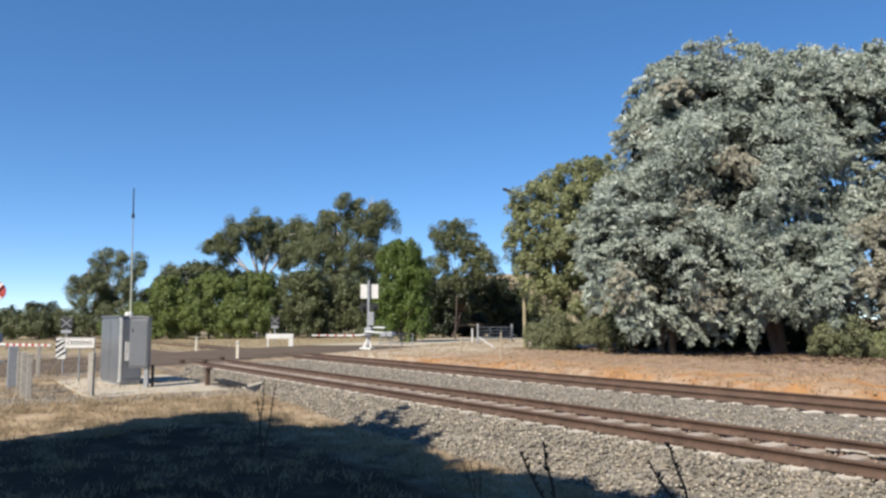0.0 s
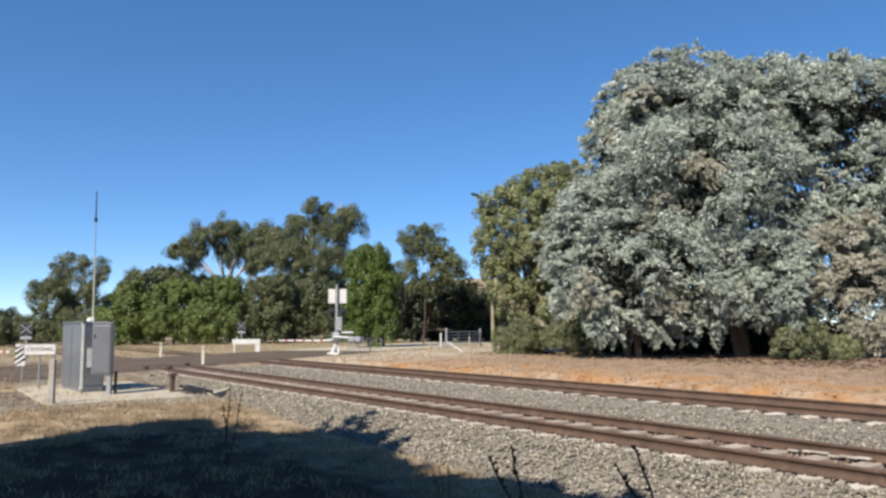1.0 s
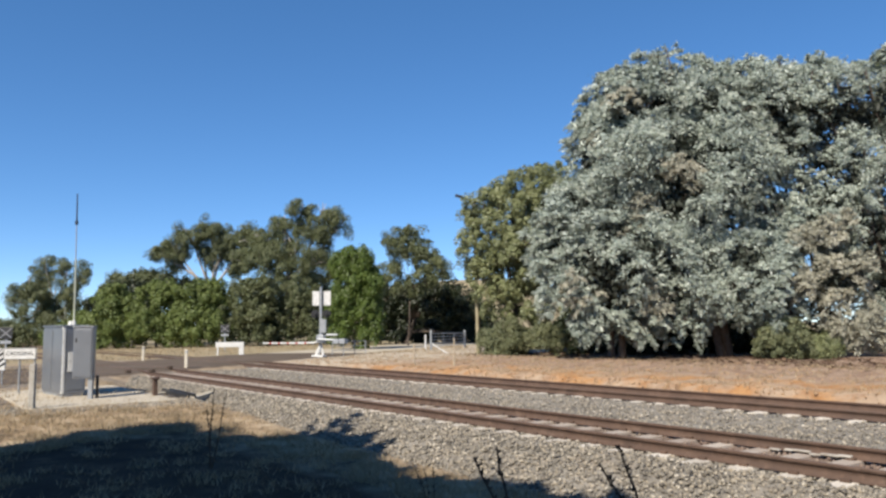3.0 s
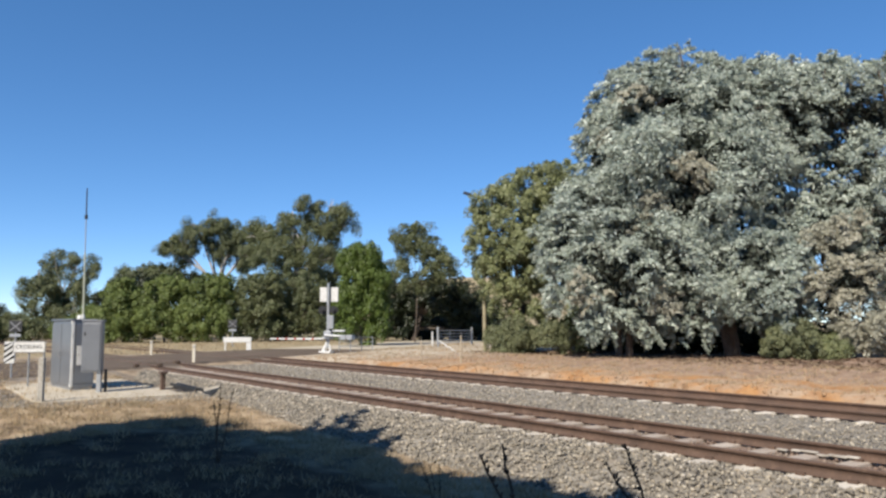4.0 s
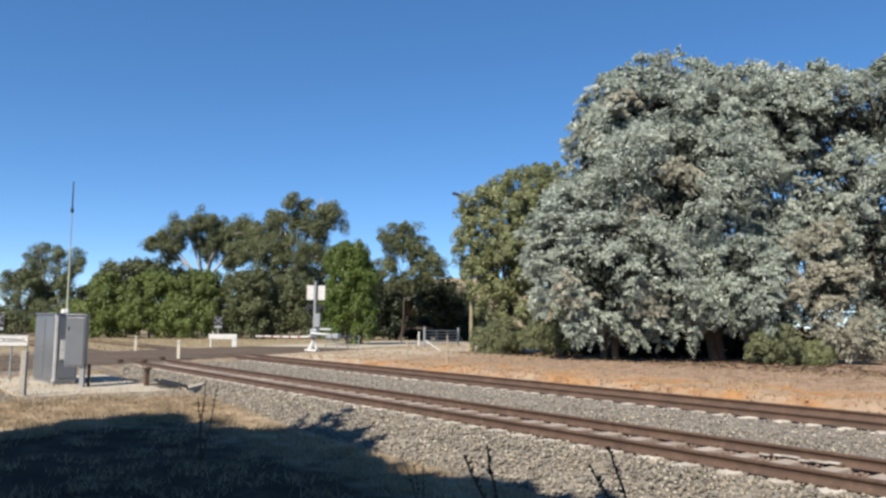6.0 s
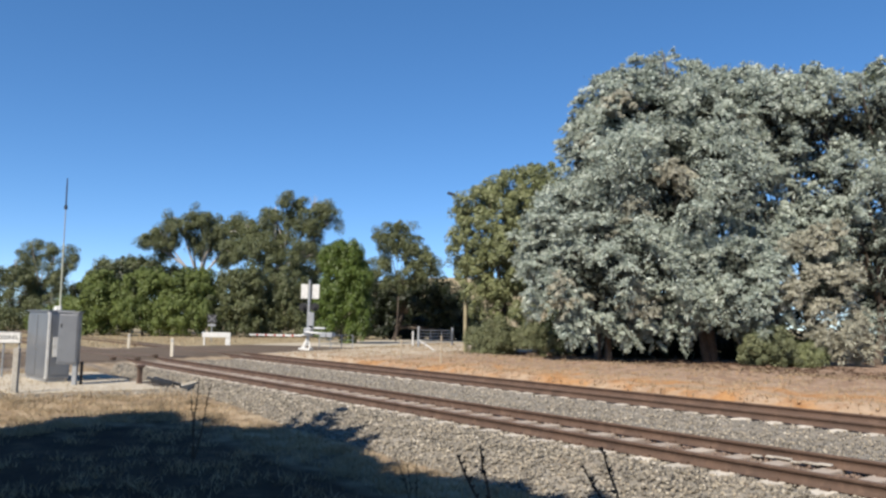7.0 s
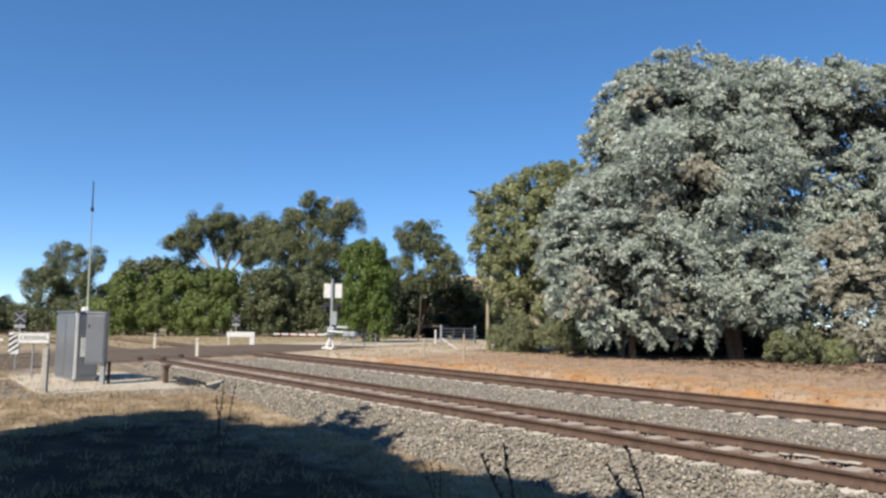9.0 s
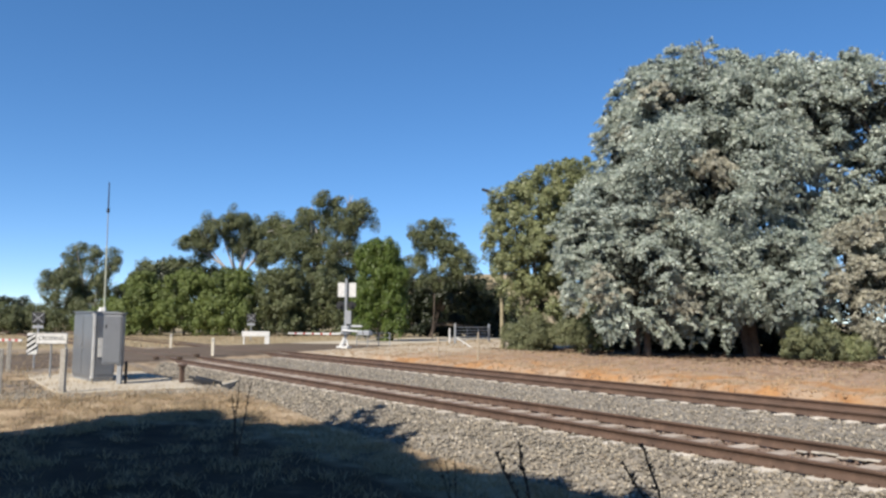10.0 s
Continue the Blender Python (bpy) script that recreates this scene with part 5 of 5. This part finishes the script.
            o = link("panel", bm, M["asphalt"], frame_at(tr(37.0 + (mid - NEAR_MID) * 0.68 + k * 1.8, mid, 0.0), ALONG), deck)


def build_fence():
    # steel gate by the lane with pale posts
    a, b = Vector((2.46, 54.40, 0.00)), Vector((5.37, 60.00, 0.00))
    a.z, b.z = gz(a.x, a.y), gz(b.x, b.y)
    d = b - a
    t = thing("farm_gate", frame_at(a, d), "grey tubular steel farm gate across the lane", "gate")
    n = 6
    top = 1.15
    for k in range(5):
        bm = bmesh.new()
        rod(bm, (0.1, 0, 0.25 + k * 0.22), (d.length - 0.1, 0, 0.25 + k * 0.22), 0.024)
        part("rail", bm, M["steel"], t)
    for k in range(4):
        bm = bmesh.new()
        x = 0.1 + (d.length - 0.2) * k / 3
        rod(bm, (x, 0, 0.25), (x, 0, 1.13), 0.024)
        part("upright", bm, M["steel"], t)
    bm = bmesh.new()
    rod(bm, (0, 0, -0.1), (0, 0, 1.4), 0.085, 0.08)
    pa = link("gate_post", bm, M["steel"], Matrix.Translation(a))
    tagged(pa, "pale steel gate post", "post", "gate posts")
    copy_thing(pa, Matrix.Translation(b))
    bm = bmesh.new()
    rod(bm, (0, 0, -0.1), (0, 0, 1.15), 0.07, 0.06)
    q = Vector((2.09, 55.00, 0.00))
    tagged(link("fence_post", bm, M["white"], Matrix.Translation((q.x, q.y, gz(q.x, q.y)))), "pale fence post beside the gate", "post", "fence posts")
    # sloping white stay
    s0, s1 = Vector((2.34, 50.00, 0.65)), Vector((3.23, 48.00, 0.05))
    bm = bmesh.new()
    rod(bm, s0, s1, 0.035)
    tagged(link("gate_stay", bm, M["white"]), "sloping white stay against the gate post", "stay")
    for (x, y, z), h, r in (((0.83, 35.90, 0.00), 0.95, 0.05), ((2.60, 34.60, 0.00), 1.25, 0.04)):
        bm = bmesh.new()
        rod(bm, (0, 0, -0.1), (0, 0, h), r, r * 0.85)
        tagged(link("fence_post", bm, M["stake"], Matrix.Translation((x, y, gz(x, y))) @ pose(0, 0, 0, 0.6, 0.4)), "thin pale timber stake in orange clay", "post", "fence posts")
    # tall timber pole through the edge of the olive tree, with a lamp arm at its head
    q = Vector((4.83, 45.30, 0.39))
    e = Vector((3.85, 45.30, 9.54))
    z0 = gz(q.x, q.y)
    h = e.z - z0
    t = thing("light_pole", Matrix.Translation((q.x, q.y, z0)), "tall timber pole with lamp arm beside the olive tree", "street lamp")
    bm = bmesh.new()
    rod(bm, (0, 0, -0.1), (-0.05, 0, h - 0.1), 0.11, 0.08, 12)
    part("pole", bm, M["pole_wood"], t)
    bm = bmesh.new()
    rod(bm, (-0.05, 0, h - 0.25), (e.x - q.x + 0.1, 0, h), 0.03)
    part("arm", bm, M["steel"], t)
    bm = bmesh.new()
    box(bm, (0.5, 0.24, 0.15), Matrix.Translation((e.x - q.x, 0, h + 0.03)) @ pose(0, 0, 0, 0, 15), 0.03)
    part("lamp_head", bm, M["black"], t)


def build_lane_fence():
    # low pipe fence beside the far barrier
    a = Vector((-4.31, 52.00, 0.00))
    t = thing("pipe_fence", frame_at((a.x, a.y, gz(a.x, a.y)), (1, 0.15, 0)), "grey pipe fence panels beside the boom barrier", "fence")
    for k in range(4):
        bm = bmesh.new()
        rod(bm, (k * 0.75, 0, -0.1), (k * 0.75, 0, 1.0), 0.03)
        part("post", bm, M["steel"], t)
    for z in (0.35, 0.65, 0.97):
        bm = bmesh.new()
        rod(bm, (0, 0, z), (2.25, 0, z), 0.022)
        part("rail", bm, M["steel"], t)


for f in (build_pad, build_cabinet, build_antenna, build_cubicle, build_posts, build_sign, build_marker, build_far_barrier, build_near_barrier,
          build_small_signals, build_guide_posts, build_rail_clutter, build_fence, build_lane_fence):
    f()


# ================= the great unseen tree beside the camera, whose shade falls on the grass ==========
SHADE = [(-9.5, 12.0), (-7.9, 13.9), (-6.6, 15.6), (-5.6, 17.3), (-4.0, 16.4), (-2.2, 15.3), (-1.1, 16.2), (-0.5, 14.9), (-0.6, 12.9),
         (0.7, 11.4), (2.2, 9.6), (4.9, 5.8), (4.5, -5.0), (-8.0, -9.0), (-17.0, 0.0), (-13.0, 9.0)]      # outline of the shade on the ground, widened out of view to block sky light


def build_shade_tree():
    rnd = random.Random(61)
    n = len(SHADE)

    def inside(x, y):
        """How far a place lies inside the outline; negative outside."""
        odd, near = False, 1e9
        for (x0, y0), (x1, y1) in zip(SHADE, SHADE[1:] + SHADE[:1]):
            if (y0 > y) != (y1 > y) and x < x0 + (x1 - x0) * (y - y0) / (y1 - y0):
                odd = not odd
            k = ((x - x0) * (x1 - x0) + (y - y0) * (y1 - y0)) / ((x1 - x0) ** 2 + (y1 - y0) ** 2)
            k = min(1, max(0, k))
            near = min(near, math.hypot(x - x0 - k * (x1 - x0), y - y0 - k * (y1 - y0)))
        return near if odd else -near

    masses = []
    slip = 1 / math.tan(radians(SUN_UP))
    spots = []
    for (x0, y0), (x1, y1) in zip(SHADE[:11], SHADE[1:12]):      # masses set closely along the shade's visible edge, to leave no holes
        k = max(1, int(math.hypot(x1 - x0, y1 - y0) / 0.12))
        spots += [(x0 + (x1 - x0) * j / k, y0 + (y1 - y0) * j / k) for j in range(k)]
    while len(masses) < 680:
        if spots:
            x, y = spots.pop()
            x, y = x + rnd.uniform(-0.9, 0.9), y - rnd.uniform(0.3, 1.7)
        else:
            x, y = rnd.uniform(-17, 5), rnd.uniform(-9, 17.5)
        d = inside(x, y)
        if d < 0.36:
            continue
        h = rnd.uniform(7.0, 10.5)
        low = rnd.uniform(2.0, 7.0)
        qx, qy = x - SUN_TO.x * (low + 0.4) * slip, y - SUN_TO.y * (low + 0.4) * slip
        if len(masses) > 300 and math.hypot(qx, qy) > 4.0 and (qx < -1.15 * qy - 2.5 if qy > -1.5 else True):
            h = low                                    # lower masses added out of view, to keep sky light off the shade
        masses.append((x - SUN_TO.x * (h + 0.4) * slip, y - SUN_TO.y * (h + 0.4) * slip, h, min(1.25, max(0.3, d * 0.72 - 0.1))))
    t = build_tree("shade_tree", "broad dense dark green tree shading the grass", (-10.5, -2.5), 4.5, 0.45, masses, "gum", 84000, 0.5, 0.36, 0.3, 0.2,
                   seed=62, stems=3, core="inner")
    # twigs that stand out of the crown
    bm = bmesh.new()
    rng = np.random.default_rng(63)
    balls = []
    for (x0, y0), (x1, y1) in (((-2.2, 14.9), (-1.75, 17.3)), ((-1.7, 15.3), (-1.2, 16.9)), ((-1.3, 15.2), (-0.75, 17.0)), ((-0.9, 12.8), (-0.2, 14.2))):
        h = 8.2
        a, b = (Vector((x - SUN_TO.x * (h + 0.4) * slip, y - SUN_TO.y * (h + 0.4) * slip, h)) - t.matrix_basis.translation for x, y in ((x0, y0), (x1, y1)))
        limb_tube(bm, [a, a.lerp(b, 0.5), b], 0.06, 0.03, 6)
        balls += [(*a.lerp(b, k / 5), 0.2 - 0.025 * k) for k in range(6)]
    part("twig", bm, M["bark"], t)
    v, f = leaf_cloud(rng, balls, 2600, 0.2, 0.1, 0.1, 0.2)
    ob = new("branch_spray", quick_mesh("branch_spray", v, f, M["gum"]))
    ob.parent = t


build_shade_tree()


# ================= loose stone, grass, stalks =================
def scatter_stones():
    rng = np.random.default_rng(5)
    n = 47000
    a = 0.5 + 35.5 * rng.random(n) ** 1.35
    p = np.concatenate([rng.uniform(6.9, 9.3, n * 6 // 10), rng.uniform(9.3, 14.8, n - n * 6 // 10)])
    prof_p = [6.6, 7.3, 8.3, 8.66, 8.82, 9.0, 10.95, 11.1, 12.9, 14.58, 14.74]
    prof_z = [-0.64, -0.48, -0.19, -0.162, -0.168, -0.2, -0.21, -0.17, -0.215, -0.172, -0.175]
    z = np.interp(p, prof_p, prof_z) + rng.uniform(-0.01, 0.025, n)
    size = rng.uniform(0.018, 0.042, n)
    bare = np.abs(p - NEAR_MID) < 1.22
    bare &= np.abs((a - 5.21 + 0.32875) % 0.6575 - 0.32875) < 0.16
    keep = ~bare
    a, p, z, size = a[keep], p[keep], z[keep], size[keep]
    n = len(a)
    base = np.array([(1, 0, 0), (-1, 0, 0), (0, 1, 0), (0, -1, 0), (0, 0, 1), (0, 0, -1)], float)
    tri = np.array([(0, 2, 4), (2, 1, 4), (1, 3, 4), (3, 0, 4), (2, 0, 5), (1, 2, 5), (3, 1, 5), (0, 3, 5)])
    v = base[None] * rng.uniform(0.6, 1.3, (n, 6, 1)) + rng.normal(0, 0.18, (n, 6, 3))
    q = rng.normal(size=(n, 4))
    q /= np.linalg.norm(q, axis=1)[:, None]
    w, x, y, zz = q.T
    R = np.stack([1 - 2 * (y * y + zz * zz), 2 * (x * y - zz * w), 2 * (x * zz + y * w), 2 * (x * y + zz * w), 1 - 2 * (x * x + zz * zz), 2 * (y * zz - x * w),
                  2 * (x * zz - y * w), 2 * (y * zz + x * w), 1 - 2 * (x * x + y * y)], -1).reshape(n, 3, 3)
    v = np.einsum("nij,nkj->nki", R, v) * size[:, None, None] * np.array([1, 1, 0.8])
    pos = np.stack([a * ALONG.x + p * ACROSS.x, a * ALONG.y + p * ACROSS.y, z], -1)
    v = v + pos[:, None]
    f = tri[None] + (np.arange(n) * 6)[:, None, None]
    # coarse gravel spread on the ground before the slab
    n2 = 7000
    a2, p2 = rng.normal(20.9, 0.75, n2), rng.uniform(-1.0, 7.0, n2)
    x2, y2 = a2 * ALONG.x + p2 * ACROSS.x, a2 * ALONG.y + p2 * ACROSS.y
    pos2 = np.stack([x2, y2, ground_z(x2, y2) + 0.004], -1)
    v2 = (v[:n2] - pos[:n2, None]) * 0.85 + pos2[:, None]
    f2 = tri[None] + (np.arange(n2) * 6)[:, None, None]
    tagged(new("gravel", quick_mesh("gravel", v2.reshape(-1, 3), f2.reshape(-1, 3), M["stone"])), "coarse grey gravel in front of the slab", "gravel", kind="stuff")
    # clods and small stones on the clay bank beyond the tracks
    n3 = 5000
    a3, p3 = rng.uniform(0, 40, n3), 18.6 + 9 * rng.random(n3) ** 1.6
    x3, y3 = a3 * ALONG.x + p3 * ACROSS.x, a3 * ALONG.y + p3 * ACROSS.y
    pos3 = np.stack([x3, y3, ground_z(x3, y3)], -1)
    v3 = (v[:n3] - pos[:n3, None]) * rng.uniform(0.6, 1.7, (n3, 1, 1)) + pos3[:, None]
    f3 = tri[None] + (np.arange(n3) * 6)[:, None, None]
    tagged(new("clay_clods", quick_mesh("clay_clods", v3.reshape(-1, 3), f3.reshape(-1, 3), M["clod"])), "loose orange-brown clods on the clay bank", "clods", kind="stuff")
    me = quick_mesh("ballast_stones", v.reshape(-1, 3), f.reshape(-1, 3), M["stone"])
    tagged(new("ballast_stones", me), "loose grey and brown crushed stones of the ballast", "stones", kind="stuff")


def stone_material():
    m = surf("stones", (0.207, 0.191, 0.161), (0.272, 0.250, 0.214), 0.3, 0.9, 0, 0.4, 0.015)
    nt = m.node_tree
    b = nt.nodes["Principled BSDF"]
    old = b.inputs["Base Color"].links[0].from_socket
    rnd = nt.nodes.new("ShaderNodeNewGeometry").outputs["Random Per Island"]
    col = mix(nt, 1.0, old, ramp(nt, rnd, [(0, (0.55, 0.53, 0.52)), (0.5, (1, 0.98, 0.95)), (0.78, (1.25, 1.17, 1.06)), (0.94, (1.6, 1.55, 1.48)), (1, (2.1, 2.05, 1.98))]), "MULTIPLY")
    nt.links.new(col, b.inputs["Base Color"])
    return m


M["clod"] = surf("clay_clods", (0.281, 0.172, 0.090), (0.390, 0.265, 0.156), 0.5, 0.95, 0, 0.4, 0.03)
M["stone"] = stone_material()
M["stone"].node_tree.nodes["Principled BSDF"].inputs["Specular IOR Level"].default_value = 0.2
bed_stain(M["stone"])
scatter_stones()


def blades(rng, x, y, height, width, lean=0.35):
    n = len(x)
    z = ground_z(x, y) - 0.01
    th = rng.uniform(0, 2 * np.pi, n)
    h = height * rng.uniform(0.4, 1.3, n)
    w = width * rng.uniform(0.7, 1.4, n)
    dx, dy = np.cos(th), np.sin(th)
    lx, ly = rng.normal(0, lean, n) * h, rng.normal(0, lean, n) * h
    root = np.stack([x, y, z], -1)
    side = np.stack([dx * w, dy * w, np.zeros(n)], -1)
    mid = root + np.stack([lx * 0.35, ly * 0.35, h * 0.6], -1)
    tip = root + np.stack([lx, ly, h], -1)
    v = np.stack([root - side, root + side, mid + side * 0.7, mid - side * 0.7, tip + side * 0.1, tip - side * 0.1], 1).reshape(-1, 3)
    f = np.concatenate([np.array([(0, 1, 2, 3)]), np.array([(3, 2, 4, 5)])])[None] + (np.arange(n) * 6)[:, None, None]
    return v, f.reshape(-1, 4)


def scatter_grass():
    rng = np.random.default_rng(8)

    def tufts(n, a0, a1, p0, p1, per, spread):
        a = np.repeat(rng.uniform(a0, a1, n), per) + rng.normal(0, spread, n * per)
        p = np.repeat(rng.uniform(p0, p1, n), per) + rng.normal(0, spread, n * per)
        return a * ALONG.x + p * ACROSS.x, a * ALONG.y + p * ACROSS.y

    x, y = tufts(1500, 5, 19.6, 0.0, 6.9, 34, 0.12)
    a, p = x * ALONG.x + y * ALONG.y, x * ACROSS.x + y * ACROSS.y
    bare = (a < 15.6 + wave(x, y, 1.1) * 0.8) & (p < 5.6) & (np.repeat(rng.random(1500), 34) < 0.8)      # tufts thinned so that the shaded ground reads darker
    x, y = x[~bare], y[~bare]
    v, f = blades(rng, x, y, 0.10, 0.006, 0.8)
    tagged(new("dry_grass", quick_mesh("dry_grass", v, f, M["straw"])), "dry straw-coloured grass tufts", "grass", kind="stuff")
    x, y = tufts(1500, 19, 44, -4, 6.8, 8, 0.12)
    v, f = blades(rng, x, y, 0.14, 0.008, 0.5)
    tagged(new("dry_grass", quick_mesh("dry_grass", v, f, M["straw"])), "dry straw-coloured grass by the cabinet", "grass", kind="stuff")
    x, y = tufts(2000, 0, 48, 18.8, 31, 9, 0.15)
    u = (x - ROAD_MID.x) * ROAD_SIDE.x + (y - ROAD_MID.y) * ROAD_SIDE.y
    k = np.abs(u) > 5.2
    v, f = blades(rng, x[k], y[k], 0.1, 0.009, 0.6)
    tagged(new("dry_grass", quick_mesh("dry_grass", v, f, M["straw"])), "sparse dry grass on orange clay", "grass", kind="stuff")
    n = 20000
    x, y = rng.uniform(-50, 6, n), rng.uniform(50, 84, n)
    u = (x - ROAD_MID.x) * ROAD_SIDE.x + (y - ROAD_MID.y) * ROAD_SIDE.y
    k = np.abs(u) > 5.2
    v, f = blades(rng, x[k], y[k], 0.14, 0.02, 0.5)
    tagged(new("dry_grass", quick_mesh("dry_grass", v, f, M["straw"])), "long pale dry grass before the tree row", "grass", kind="stuff")


scatter_grass()


def scatter_litter():
    """Fallen leaves and bark under the trees beyond the tracks."""
    rng = np.random.default_rng(19)
    n = 11000
    a, p = rng.uniform(2, 36, n), np.clip(rng.normal(31.0, 2.0, n), 26, 36)
    x, y = a * ALONG.x + p * ACROSS.x, a * ALONG.y + p * ACROSS.y
    c = np.stack([x, y, ground_z(x, y) + 0.012], -1)
    th = rng.uniform(0, 2 * np.pi, n)
    u = np.stack([np.cos(th), np.sin(th), rng.normal(0, 0.25, n)], -1) * rng.uniform(0.05, 0.16, n)[:, None]
    w = np.stack([-np.sin(th), np.cos(th), rng.normal(0, 0.25, n)], -1) * rng.uniform(0.02, 0.06, n)[:, None]
    v = np.stack([c - u, c + w, c + u, c - w], 1).reshape(-1, 3)
    tagged(new("leaf_litter", quick_mesh("leaf_litter", v, np.arange(n * 4).reshape(-1, 4), M["litter"])), "dark brown fallen leaves and bark under the trees", "leaf litter", kind="stuff")


M["litter"] = leafy("leaf_litter", [(0.058, 0.033, 0.020), (0.101, 0.058, 0.036), (0.168, 0.101, 0.065)], 0.1, 0.8, 1.5)
scatter_litter()


def build_stalk(foot, tips, r, label, seed):
    """A dead weed: dark knobbly stalks with short side twigs."""
    rnd = random.Random(seed)
    x, y = foot
    z = gz(x, y)
    t = thing("dead_weed", Matrix.Translation((x, y, z)), label, "weed", "dead weeds")
    for tip in tips:
        e = Vector(tip) - Vector((x, y, z))
        s = Vector((rnd.uniform(-.03, .03), rnd.uniform(-.03, .03), -0.03))
        pts = [s.lerp(e, k / 5) + (Vector((rnd.gauss(0, .012), rnd.gauss(0, .012), 0)) if 0 < k < 5 else Vector()) for k in range(6)]
        bm = bmesh.new()
        limb_tube(bm, pts, r, r * 0.45, 6)
        for k in range(16):
            c = s.lerp(e, rnd.uniform(0.35, 0.98))
            w = Vector((rnd.gauss(0, 1), rnd.gauss(0, 1), rnd.uniform(0.3, 1.2))).normalized()
            limb_tube(bm, [c, c + w * rnd.uniform(0.02, 0.06)], r * 0.8, r * 0.5, 5)
        part("stalk", bm, M["stalk"], t)
    return t


W1 = "dark dead weed stalks in dry grass"
build_stalk((-2.87, 12.20), [(-2.86, 12.30, 0.77), (-2.62, 12.10, 0.72), (-2.94, 12.20, 0.53)], 0.011, W1, 1)
build_stalk((1.18, 7.60), [(0.76, 7.70, 0.40), (0.98, 7.60, 0.51)], 0.02, W1 + " beside the ballast", 2)
build_stalk((2.47, 7.40), [(2.11, 7.30, 0.55), (1.97, 7.50, 0.35)], 0.018, W1 + " beside the ballast", 3)
build_stalk((0.41, 9.40), [(0.19, 9.50, 0.06), (0.32, 9.40, 0.01), (0.44, 9.30, 0.01)], 0.006, "small dry brown weed at the ballast edge", 4)


TIMES = [0.0, 0.5, 1.0, 1.5, 2.0, 2.5, 4.0, 4.5, 5.0, 5.5, 7.0, 7.5, 8.0, 8.5, 9.0, 9.5, 10.0]
# lean of the silver trees in the breeze, in hundredths of a degree
BREEZE = {
    "tall": [-39, -13, 0, 0, -26, -39, 0, 39, 26, 13, -26, -26, -13, 13, 26, 26, 0],
    "low": [29, -57, -110, -57, -29, 0, 57, 0, 0, 29, -57, 29, 57, 57, -57, 0, 80],
    "young": [35, -35, -35, -35, -100, -70, 100, 100, -35, -120, 35, -70, 0, 70, 120, 35, 70],
    "far": [-70, 13, 39, 0, -13, -13, 13, 13, 39, 26, 13, 0, -13, -26, -39, -26, -52],
}


def motions():
    """The silver trees rock a little in the breeze about their feet."""
    for tree, way in zip(SILVER, ("tall", "far", "low", "young", "young", "far")):
        rest = tree.matrix_basis.copy()
        walk(tree, [(t, rest @ pose(0, 0, 0, 0.3 * k / 100, k / 100, 0)) for t, k in zip(TIMES, BREEZE[way])])


motions()
